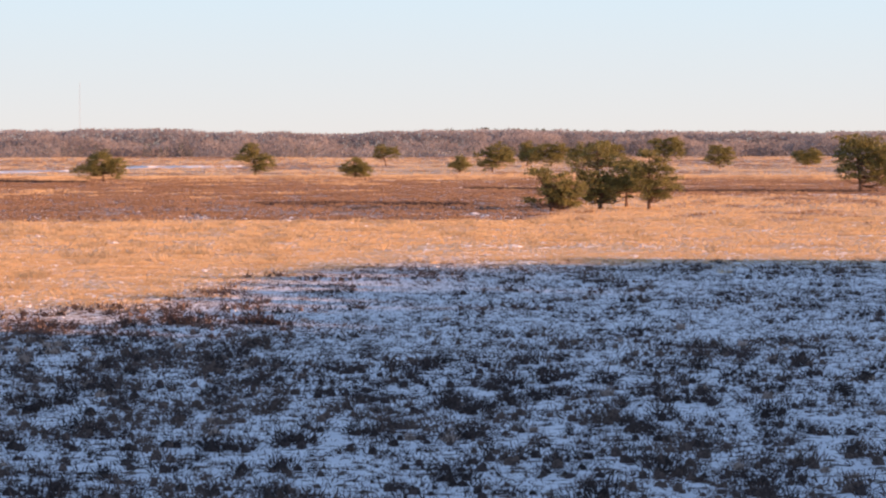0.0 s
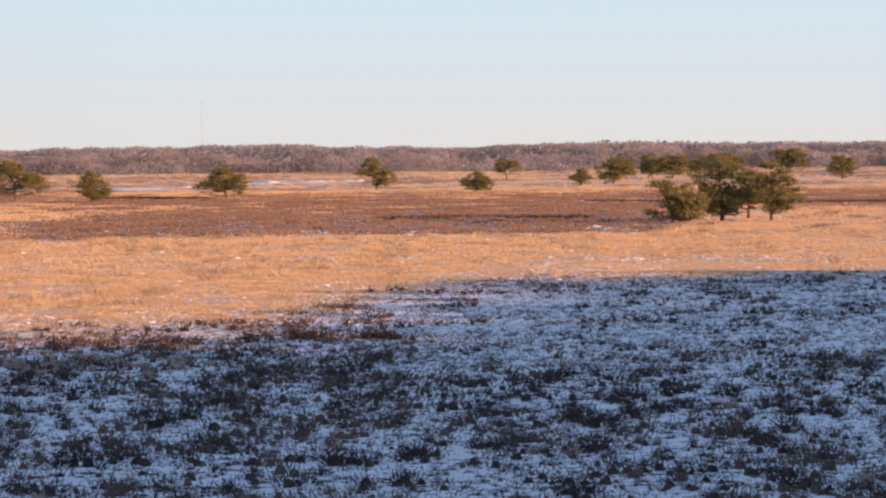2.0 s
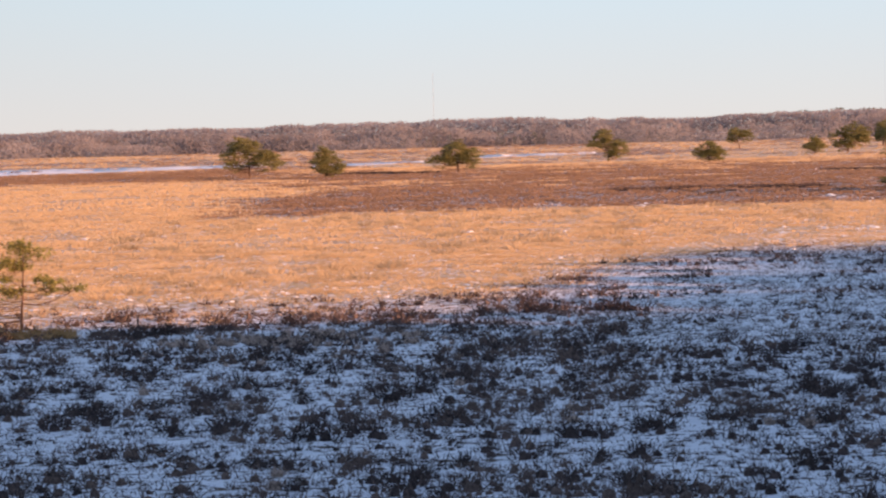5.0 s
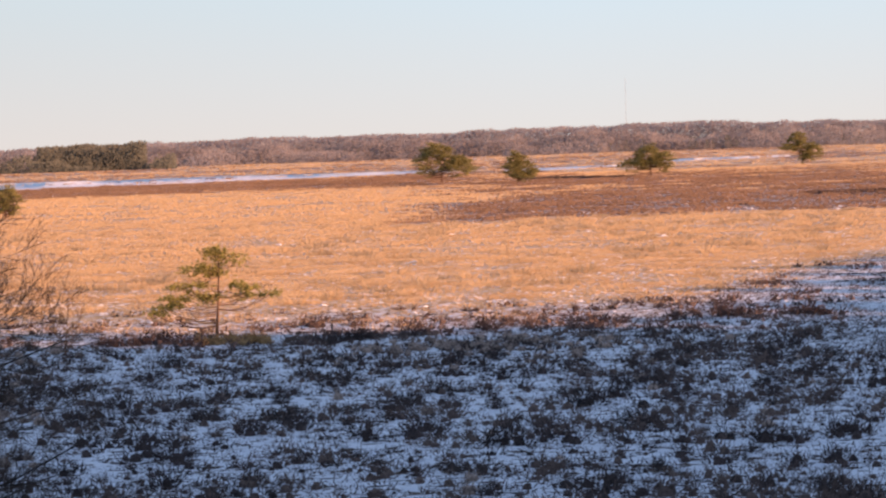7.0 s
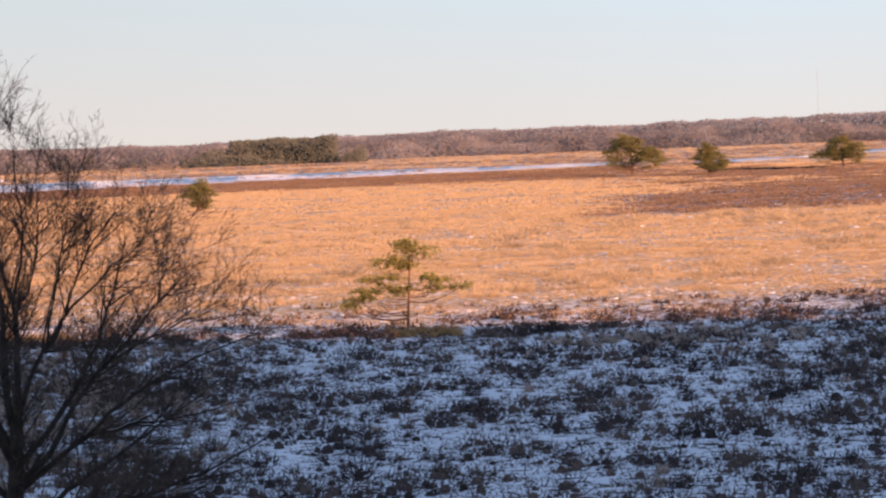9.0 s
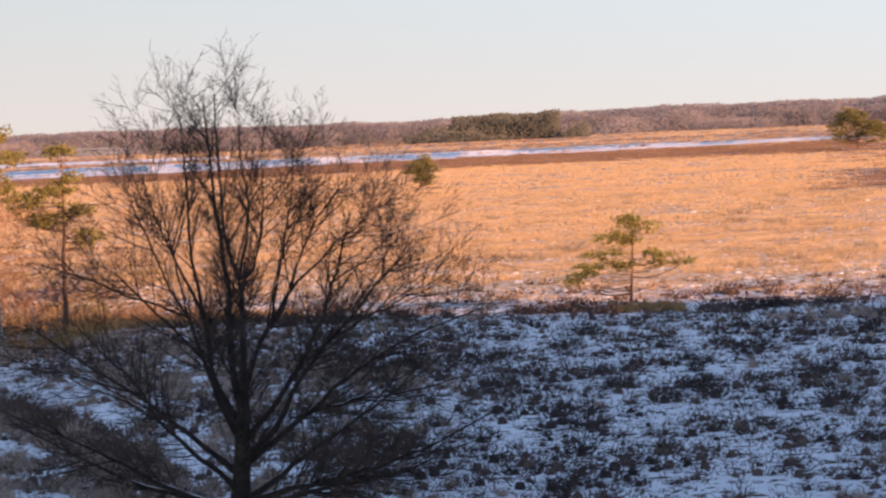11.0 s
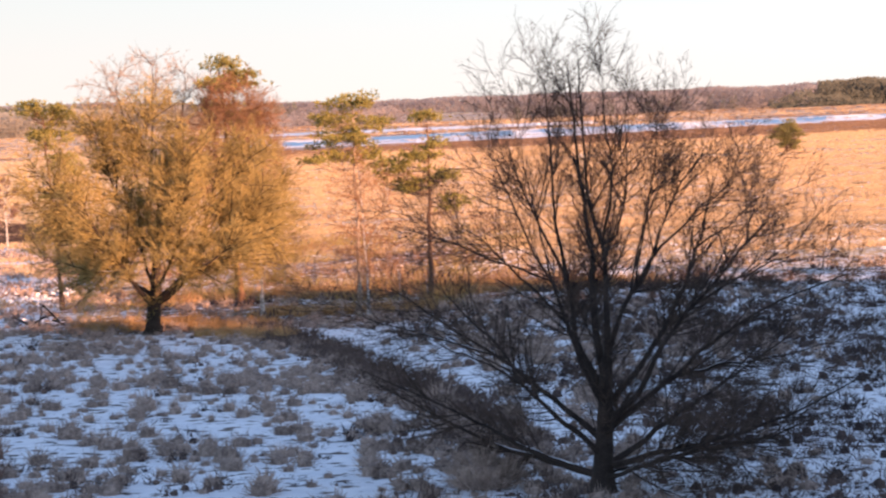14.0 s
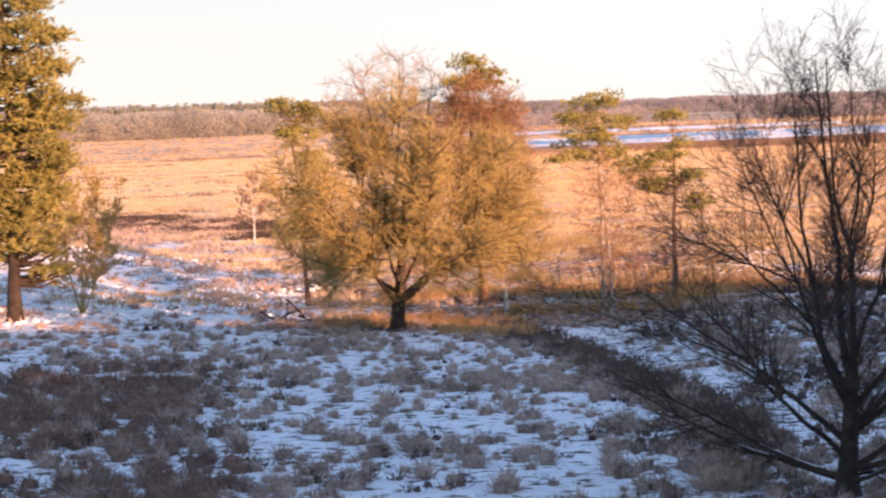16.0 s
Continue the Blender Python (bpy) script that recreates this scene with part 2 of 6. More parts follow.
def blades(rng, roots, ways, lengths, widths):
    """Flat pointed blades: triangles from the roots along the ways."""
    side = unit(np.cross(ways, unit(rng.normal(size=ways.shape)))) * (widths / 2)[:, None]
    verts = np.stack([roots - side, roots + side, roots + ways * lengths[:, None]], 1).reshape(-1, 3)
    return verts, np.arange(len(verts)).reshape(-1, 3)


def slips(rng, paths, width):
    """The finest twigs: narrow flat slips along the paths."""
    n, k, _ = paths.shape
    way = unit(paths[:, -1] - paths[:, 0])
    side = unit(np.cross(way, rng.normal(size=way.shape)))[:, None] * (width / 2 * np.linspace(1, 0.5, k))[None, :, None]
    verts = np.stack([paths - side, paths + side], 2).reshape(-1, 3)
    i = np.arange(n)[:, None] * (2 * k) + np.arange(k - 1)[None, :] * 2
    return verts, np.stack([i, i + 1, i + 3, i + 2], -1).reshape(-1, 4)


def sprout(rng, paths, radii, per, k, reach, angle, up, wild, begin=0.2, thin=0.55, taper=0.5):
    """Side branches from N parent paths: per of them each, in k points."""
    n, m, _ = paths.shape
    s = begin + (1 - begin) * rng.random((n, per)) ** 0.9
    f = s * (m - 1)
    i = np.minimum(f.astype(int), m - 2)
    w = (f - i)[..., None]
    rows = np.arange(n)[:, None]
    start = paths[rows, i] * (1 - w) + paths[rows, i + 1] * w
    along = unit(paths[rows, i + 1] - paths[rows, i])
    rad = (radii[rows, i] * (1 - w[..., 0]) + radii[rows, i + 1] * w[..., 0]) * thin
    size = np.linalg.norm(np.diff(paths, axis=1), axis=2).sum(1)[:, None]
    length = reach * size * (1 - taper * s) * (0.6 + 0.7 * rng.random((n, per)))
    side = unit(np.cross(along, rng.normal(size=along.shape)))
    a = np.radians(angle * (0.7 + 0.6 * rng.random((n, per))))[..., None]
    way = along * np.cos(a) + side * np.sin(a)
    start, way = start.reshape(-1, 3), way.reshape(-1, 3)
    length, rad = length.reshape(-1), rad.reshape(-1)
    return run(rng, start, way, length, k, up, wild), rad[:, None] * np.linspace(1, 0.35, k)[None, :]


def run(rng, start, way, length, k, up, wild):
    """Paths that wander from their starts and bend upwards."""
    pts, here = [start], start
    for _ in range(k - 1):
        way = unit(way + np.array([0, 0, up / k]) + rng.normal(size=way.shape) * wild)
        here = here + way * (length / (k - 1))[:, None]
        pts.append(here)
    return np.stack(pts, 1)


COMBED = np.array([0.75, -0.66, 0.0])


def comb(rng, verts):
    """Turns the blades of a tuft about their own length, so that their flat sides face near the sun and light evenly.
    """
    tri = verts.reshape(-1, 3, 3).copy()
    foot, way = tri[:, :2].mean(1), unit(tri[:, 2] - tri[:, :2].mean(1))
    half = np.linalg.norm(tri[:, 1] - tri[:, 0], axis=1)[:, None] / 2
    side = unit(np.cross(way, COMBED + rng.normal(size=way.shape) * 0.22)) * half
    tri[:, 0], tri[:, 1] = foot - side, foot + side
    return tri.reshape(-1, 3)


def clump(rng, count, spread, length, width, lean, lift=0.0):
    """A tuft of blades round its foot, as vertices."""
    a, r = rng.random(count) * 2 * np.pi, np.sqrt(rng.random(count)) * spread
    roots = np.stack([np.cos(a) * r, np.sin(a) * r, lift * rng.random(count)], 1)
    out = np.stack([np.cos(a) * lean * (0.3 + r / spread), np.sin(a) * lean * (0.3 + r / spread), np.ones(count)], 1)
    ways = unit(out + rng.normal(size=out.shape) * 0.25)
    ways[:, 2] = np.abs(ways[:, 2])
    return blades(rng, roots, ways, length * (0.55 + 0.6 * rng.random(count)), np.full(count, width))[0]


def dome(rng, count, wide, high, length, width, heart=True):
    """A low rounded bush: short blades that stand out from a dome, with a small dense heart."""
    p = unit(rng.normal(size=(count, 3)))
    p[:, 2] = np.abs(p[:, 2])
    roots = p * (wide, wide, high) * (0.4 + 0.5 * rng.random((count, 1)))
    ways = unit(p * (0.7, 0.7, 0.5) + np.array([0, 0, 0.6]) + rng.normal(size=p.shape) * 0.4)
    ways[:, 2] = np.abs(ways[:, 2])
    out = [blades(rng, roots, ways, length * (0.6 + 0.8 * rng.random(count)), np.full(count, width))[0]]
    if heart:
        a = np.arange(5) * 2 * np.pi / 5
        rim = np.stack([np.cos(a) * wide, np.sin(a) * wide, 0 * a], 1) * (0.35 + 0.3 * rng.random((5, 1)))
        mid = np.concatenate([rim[:, :2] * 0.75, 0.45 * high * (0.6 + 0.8 * rng.random((5, 1)))], 1)
        top = np.array([0.1 * wide, 0, 0.7 * high])
        out.append(np.array([t for k in range(5) for t in (rim[k - 1], rim[k], mid[k], rim[k - 1], mid[k], mid[k - 1], mid[k - 1], mid[k], top)]))
    return np.concatenate(out)


def mop(rng, count, wide, high, length, width):
    """A round fuzzy tussock: fine blades that stand out all round a solid heart."""
    p = unit(rng.normal(size=(count, 3)) + np.array([0, 0, 0.25]))
    p[:, 2] = np.abs(p[:, 2])
    roots = p * (wide, wide, high) * (0.35 + 0.45 * rng.random((count, 1)))
    ways = unit(p + np.array([0, 0, 0.4]) + rng.normal(size=p.shape) * 0.35)
    fur = blades(rng, roots, ways, length * (0.6 + 0.7 * rng.random(count)), np.full(count, width))[0]
    a = np.arange(7) * 2 * np.pi / 7
    rim = np.stack([np.cos(a) * wide, np.sin(a) * wide, 0 * a], 1) * (0.45 + 0.25 * rng.random((7, 1)))
    mid = np.concatenate([rim[:, :2] * 0.95, 0.5 * high * (0.8 + 0.4 * rng.random((7, 1)))], 1)
    top = np.array([0.1 * wide, 0, 0.65 * high])
    return np.concatenate([fur, np.array([t for k in range(7) for t in (rim[k - 1], rim[k], mid[k], rim[k - 1], mid[k], mid[k - 1], mid[k - 1], mid[k], top)])])


def spread(rng, protos, x, y, size, tall=None, swing=2 * np.pi):
    """Copies of tufts over the ground, in one array."""
    z, turn, out = height(x, y) - 0.02, rng.random(len(x)) * swing, []
    tall = size if tall is None else tall
    which = rng.integers(0, len(protos), len(x))
    for p, proto in enumerate(protos):
        q = which == p
        c, s = np.cos(turn[q])[:, None], np.sin(turn[q])[:, None]
        px, py, pz = proto[:, 0], proto[:, 1], proto[:, 2]
        out.append(np.stack([(px * c - py * s) * size[q, None] + x[q, None], (px * s + py * c) * size[q, None] + y[q, None],
                             pz * tall[q, None] + z[q, None]], -1).reshape(-1, 3))
    verts = np.concatenate(out)
    return verts, np.arange(len(verts)).reshape(-1, 3)


def sow(rng, count, turns, aways):
    """Random places over a sector of ground, evenly by area."""
    turn = np.radians(rng.uniform(*turns, count))
    away = np.sqrt(rng.uniform(aways[0] ** 2, aways[1] ** 2, count))
    return -np.sin(turn) * away, np.cos(turn) * away


# ---- ground: one sheet to the horizon ----
def build_ground():
    turns = np.radians(np.concatenate([np.linspace(-170, -20, 31)[:-1], np.linspace(-20, 52, 300), np.linspace(52, 190, 29)[1:-1]]))
    aways = np.concatenate([[0.002, 8, 20, 32], np.geomspace(42, 2400, 220), [2900, 3600, 4700]])
    t, a = np.meshgrid(turns, aways, indexing="ij")
    x, y = -np.sin(t) * a, np.cos(t) * a
    verts = np.stack([x, y, height(x, y)], -1).reshape(-1, 3)
    n, m = t.shape
    i, j = np.meshgrid(np.arange(n), np.arange(m - 1), indexing="ij")
    i2 = (i + 1) % n
    faces = np.stack([i * m + j, i * m + j + 1, i2 * m + j + 1, i2 * m + j], -1).reshape(-1, 4)[:, ::-1]
    me = mesh_of("ground", verts, faces)
    near, gold, heath, snow = zones(verts[:, 0], verts[:, 1])
    layer = me.color_attributes.new("cover", "FLOAT_COLOR", "POINT")
    layer.data.foreach_set("color", np.stack([heath, gold, snow, np.ones(len(snow))], 1).astype(np.float32).ravel())
    me.polygons.foreach_set("use_smooth", np.ones(len(me.polygons), bool))
    m = bpy.data.materials.new("heath_ground")
    m.use_nodes = True
    nt = m.node_tree
    b = nt.nodes["Principled BSDF"]
    b.inputs["Roughness"].default_value, b.inputs["Specular IOR Level"].default_value = 0.85, 0.15
    cover = nt.nodes.new("ShaderNodeVertexColor")
    cover.layer_name = "cover"
    part_of = nt.nodes.new("ShaderNodeSeparateColor")
    nt.links.new(cover.outputs["Color"], part_of.inputs[0])
    geo = nt.nodes.new("ShaderNodeNewGeometry")

    def noise_at(scale, detail, stretch=None):
        n = nt.nodes.new("ShaderNodeTexNoise")
        n.inputs["Scale"].default_value, n.inputs["Detail"].default_value = scale, detail
        nt.links.new(geo.outputs["Position"], n.inputs["Vector"])
        return n.outputs["Fac"]

    def tone(fac, low, high, a=0.35, c=0.65):
        r = nt.nodes.new("ShaderNodeValToRGB")
        r.color_ramp.elements[0].position, r.color_ramp.elements[1].position = a, c
        r.color_ramp.elements[0].color, r.color_ramp.elements[1].color = (*low, 1), (*high, 1)
        nt.links.new(fac, r.inputs["Fac"])
        return r.outputs["Color"]

    def blend(fac, a, c):
        x = nt.nodes.new("ShaderNodeMix")
        x.data_type = "RGBA"
        nt.links.new(fac, x.inputs[0])
        nt.links.new(a, x.inputs[6])
        nt.links.new(c, x.inputs[7])
        return x.outputs[2]

    def calc(op, a, c):
        x = nt.nodes.new("ShaderNodeMath")
        x.operation, x.use_clamp = op, True
        for k, v in enumerate((a, c)):
            if isinstance(v, float):
                x.inputs[k].default_value = v
            else:
                nt.links.new(v, x.inputs[k])
        return x.outputs[0]

    soil = tone(noise_at(0.8, 5), (0.05, 0.036, 0.026), (0.14, 0.1, 0.07))
    grass = tone(noise_at(0.25, 6), (0.44, 0.3, 0.15), (0.6, 0.43, 0.22))
    heathy = tone(noise_at(0.3, 6), (0.14, 0.08, 0.05), (0.27, 0.17, 0.105))
    white = tone(noise_at(1.5, 4), (0.74, 0.76, 0.8), (0.86, 0.87, 0.89))
    base = blend(part_of.outputs["Green"], soil, grass)
    base = blend(part_of.outputs["Red"], base, heathy)
    # snow lies in drifts: the more of it, the lower the noise that it needs
    drift = calc("MULTIPLY_ADD", part_of.outputs["Blue"], 0.42)
    drift.node.inputs[2].default_value = -0.255
    patch = calc("ADD", noise_at(1.9, 6), drift)
    lie = nt.nodes.new("ShaderNodeMapRange")
    lie.inputs["From Min"].default_value, lie.inputs["From Max"].default_value = 0.54, 0.6
    nt.links.new(patch, lie.inputs["Value"])
    base = blend(lie.outputs["Result"], base, white)
    nt.links.new(base, b.inputs["Base Color"])
    bp = nt.nodes.new("ShaderNodeBump")
    bp.inputs["Strength"].default_value, bp.inputs["Distance"].default_value = 0.6, 0.25
    nt.links.new(noise_at(1.6, 5), bp.inputs["Height"])
    nt.links.new(bp.outputs["Normal"], b.inputs["Normal"])
    me.materials.append(m)
    tagged(new("ground", me), "snowy heathland with heather, pale grass and brown heath", "ground", "", "structure")


build_ground()


# ---- frozen ponds ----
def pond(name, turns, middle, half, label, seed):
    """A sheet of ice between two turns, with a wandering shore; the thickness shows at its rim."""
    t = np.linspace(*turns, 60)
    s = (t - turns[0]) / (turns[1] - turns[0])
    shape = np.sin(np.pi * s) ** 0.35
    mid = middle[0] + (middle[1] - middle[0]) * s + 14 * (fractal(t * 1.3, t * 0 + seed, seed) - 0.5)
    wide = (half[0] + (half[1] - half[0]) * s) * shape
    near = mid - wide * (0.7 + 0.6 * fractal(t * 2.3, t * 0 + 3, seed + 1))
    far = mid + wide * (0.7 + 0.6 * fractal(t * 1.9, t * 0 + 7, seed + 2))
    a = np.radians(t)
    edge = [np.stack([-np.sin(a) * d, np.cos(a) * d, np.full_like(a, 0)], 1) for d in (near, far)]
    top = max(height(e[:, 0], e[:, 1]).max() for e in edge) + 0.05
    # the near shore slopes gently up from under the ground
    shore = edge[0] * (1 - 16 / np.linalg.norm(edge[0], axis=1))[:, None]
    rows = [shore + (0, 0, -0.25), edge[0] + (0, 0, top), edge[1] + (0, 0, top), edge[1] + (0, 0, -0.4)]
    verts, k = np.concatenate(rows), len(t)
    i = np.arange(k - 1)
    faces = np.concatenate([np.stack([r * k + i, r * k + i + 1, (r + 1) * k + i + 1, (r + 1) * k + i], 1) for r in range(3)])
    ob = new(name, mesh_of(name, verts, faces))
    ob.data.materials.append(M_ICE)
    tagged(ob, label, "pond", "frozen ponds", "structure")
    return top


PONDS = []
for name, turns, middle, half, label, seed in (
        ("water_1", (10.9, 31.0), (838, 785), (46, 150), "long frozen pond dusted with snow on the heath", 1),
        ("water_2", (7.6, 9.9), (832, 772), (26, 32), "narrow frozen pool among brown heath", 5),
        ("water_3", (4.1, 7.4), (985, 940), (40, 42), "thin streak of ice in pale grass", 9),
        ("water_4", (24.0, 32.0), (1080, 1180), (30, 60), "far frozen pool beyond the long pond", 12)):
    PONDS.append((*turns, *middle, *half, pond(name, turns, middle, half, label, seed)))


# ---- far woods ----
def skyline(turn, away):
    """How high the trees stand at a turn and a distance: the woods roll up and down along the horizon."""
    turns = (-16, -8, -4, -2.5, -1.2, 1, 1.9, 3.5, 5.1, 9.3, 11, 14.3, 16, 18, 20.3, 21.3, 25, 28, 30, 31.5, 33, 36.6, 39.5, 45)
    above = (7.9, 7.9, 8.1, 9.3, 10.3, 8.6, 7.2, 8.2, 9.3, 9.6, 8.2, 8.6, 8.9, 7.2, 6.2, 6.5, 7.2, 7.9, 8.6, 10.3, 13.7, 15.8, 16.5, 16.5)
    return 8 + np.interp(turn, turns, above) * away / 1700


def thicket(name, count, turns, aways, share, foot, material, label, seed, broken=0.0):
    """A far wood of bare crowns: very many fine upright sprays under a canopy that rolls from tree to tree.
    share: of the skyline's height, in the hollows and at the tops; foot: where the sprays begin, of that height."""
    rng = np.random.default_rng(seed)
    x, y = sow(rng, count, turns, aways)
    turn, away = polar(x, y)
    tree = 0.6 * fractal(x / 11, y / 30, seed, 2) + 0.4 * fractal(x / 45, y / 90, seed + 7, 2)
    if broken:
        stand = smooth(broken, broken + 0.08, fractal(x / 38, y / 90, seed + 30, 3)) > rng.random(count)
        x, y, turn, away, tree = x[stand], y[stand], turn[stand], away[stand], tree[stand]
    tall = (skyline(turn, away) - height(x, y)) * (share[0] + (share[1] - share[0]) * smooth(0.25, 0.75, tree))
    up = foot + (1 - foot) * rng.random(len(x)) ** 0.9
    roots = np.stack([x, y, height(x, y) + tall * up - 0.6], 1)
    ways = unit(np.array([0, 0, 0.9]) + rng.normal(size=roots.shape) * 0.5)
    verts, faces = blades(rng, roots, ways, 0.9 + 0.8 * rng.random(len(x)), np.full(len(x), 0.8))
    stuff(name, mesh_of(name, comb(rng, verts), faces), material, label, "wood")


def far_fir(rng, count):
    """A distant conifer of height 1: fine drooping sprays round a narrow cone with a rounded top."""
    h = rng.random(count) ** 0.8
    rad = (0.03 + 0.17 * (1 - h ** 1.6)) * (0.35 + 0.65 * rng.random(count) ** 0.5)
    a = rng.random(count) * 2 * np.pi
    roots = np.stack([np.cos(a) * rad, np.sin(a) * rad, 0.02 + 0.93 * h], 1)
    way = unit(roots * (2, 2, 0) + np.array([0, 0, 0.25]) + rng.normal(size=roots.shape) * 0.4)
    return comb(rng, blades(rng, roots, way, 0.05 * (0.6 + 0.8 * rng.random(count)), np.full(count, 0.036))[0])


def firs(name, count, turns, aways, share, label, seed, broken=0.0, material=M_HAZY_CONIFER):
    """A far row of conifers, as a share of the skyline's height."""
    rng = np.random.default_rng(seed)
    x, y = sow(rng, count, turns, aways)
    turn, away = polar(x, y)
    if broken:
        stand = fractal(turn * 2.2, away * 0 + seed, seed + 30, 3) > broken
        x, y, turn, away = x[stand], y[stand], turn[stand], away[stand]
    protos = [far_fir(rng, 150) for _ in range(16)]
    size = (skyline(turn, away) - height(x, y)) * (share[0] + (share[1] - share[0]) * rng.random(len(x)) ** 1.5)
    stuff(name, mesh_of(name, *spread(rng, protos, x, y, size * (0.9 + 0.5 * rng.random(len(x))), size, swing=0.5)), material, label, "wood")


thicket("far_wood", 200000, (-16, 46), (1790, 1830), (0.88, 1.0), 0.32, M_HAZY_RIDGE, "far belt of bare brown winter woodland", 1)
thicket("far_wood", 125000, (-16, 31), (1690, 1730), (0.38, 0.86), 0.0, M_HAZY_FOREST, "russet front of the far winter woodland", 2, 0.3)
thicket("far_wood", 36000, (-16, 31), (1600, 1640), (0.24, 0.6), 0.0, M_HAZY_FOREST, "lower broken edge of the far woodland", 6, 0.47)
thicket("far_wood", 80000, (30.5, 46), (1690, 1730), (0.7, 0.88), 0.0, M_HAZY_TALL, "tall brown woodland below a line of pines", 8)
firs("far_conifers", 330, (-16, 0.4), (1860, 1900), (0.9, 1.04), "dark conifers rising behind the bare woodland", 3)
firs("far_conifers", 150, (-6, 17), (1610, 1680), (0.3, 0.55), "scattered dark conifers at the woodland edge", 4, 0.52)
thicket("dark_copse", 16000, (17.2, 19.4), (1500, 1560), (0.55, 1.04), 0.0, M_HAZY_CONIFER, "dark green conifer copse in front of the woodland", 5)
thicket("dark_copse", 8000, (16.6, 20.4), (1480, 1540), (0.2, 0.72), 0.0, M_HAZY_CONIFER, "low green edge of the conifer copse", 15, 0.4)
firs("far_conifers", 420, (30, 46), (1760, 1800), (0.88, 1.06), "line of tall grey-green pines on the skyline", 7, material=M_HAZY_PINES)
firs("far_conifers", 60, (20, 26), (1560, 1640), (0.4, 0.65), "few conifers at the foot of the woodland", 9, 0.45)


def shade_wood():
    """The tall wood beside the lookout, never in view, whose shade lies over the foreground."""
    rng = np.random.default_rng(9)
    front = np.array([(33, -60), (40, 10), (43, 44), (53, 46), (58, 45), (56, 62), (61, 64), (68, 66), (77, 68), (82, 68), (108, 75), (113, 103), (117, 128), (131, 148), (157, 147), (215, 150)], float)
    seg = np.linalg.norm(np.diff(front, axis=0), axis=1)
    at = np.concatenate([[0], np.cumsum(seg)])
    xs, ys, size = [], [], []
    for row in range(7):
        s = np.arange(0, at[-1], 3.2) + rng.random(len(np.arange(0, at[-1], 3.2))) * 2
        x, y = np.interp(s, at, front[:, 0]), np.interp(s, at, front[:, 1])
        xs.append(x + row * 5.0 + rng.normal(size=len(s)) * 0.8)
        ys.append(y - row * 2.0 - 0.5 * row + rng.normal(size=len(s)) * 0.8)
        size.append(24.7 + rng.normal(size=len(s)) * 0.7)
    # the body of the wood towards the lookout's side and behind it
    n = 420
    xs.append(rng.uniform(48, 190, n)), ys.append(rng.uniform(-75, 48, n)), size.append(rng.uniform(21, 24.5, n))
    protos = []
    for _ in range(4):
        n = 48
        a, h = rng.random(n) * 2 * np.pi, rng.random(n)
        rad = 0.16 * np.sqrt(np.clip(1.02 - h, 0, 1)) + 0.02
        roots = np.stack([np.cos(a) * 0.01, np.sin(a) * 0.01, 0.04 + 0.93 * h], 1)
        way = unit(np.stack([np.cos(a), np.sin(a), 0.15 + 0.4 * rng.random(n)], 1))
        protos.append(np.concatenate([blades(rng, roots, way, rad * 1.1, np.full(n, 0.19))[0],
                                      blades(rng, np.zeros((3, 3)), np.array([[0, 0, 1.0]] * 3), np.ones(3), np.full(3, 0.035))[0]]))
    verts, faces = spread(rng, protos, np.concatenate(xs), np.concatenate(ys), np.concatenate(size))
    stuff("spruce_wood", mesh_of("spruce_wood", verts, faces), M_SHADE_WOOD, "tall dense spruce wood beside the lookout", "wood")


shade_wood()


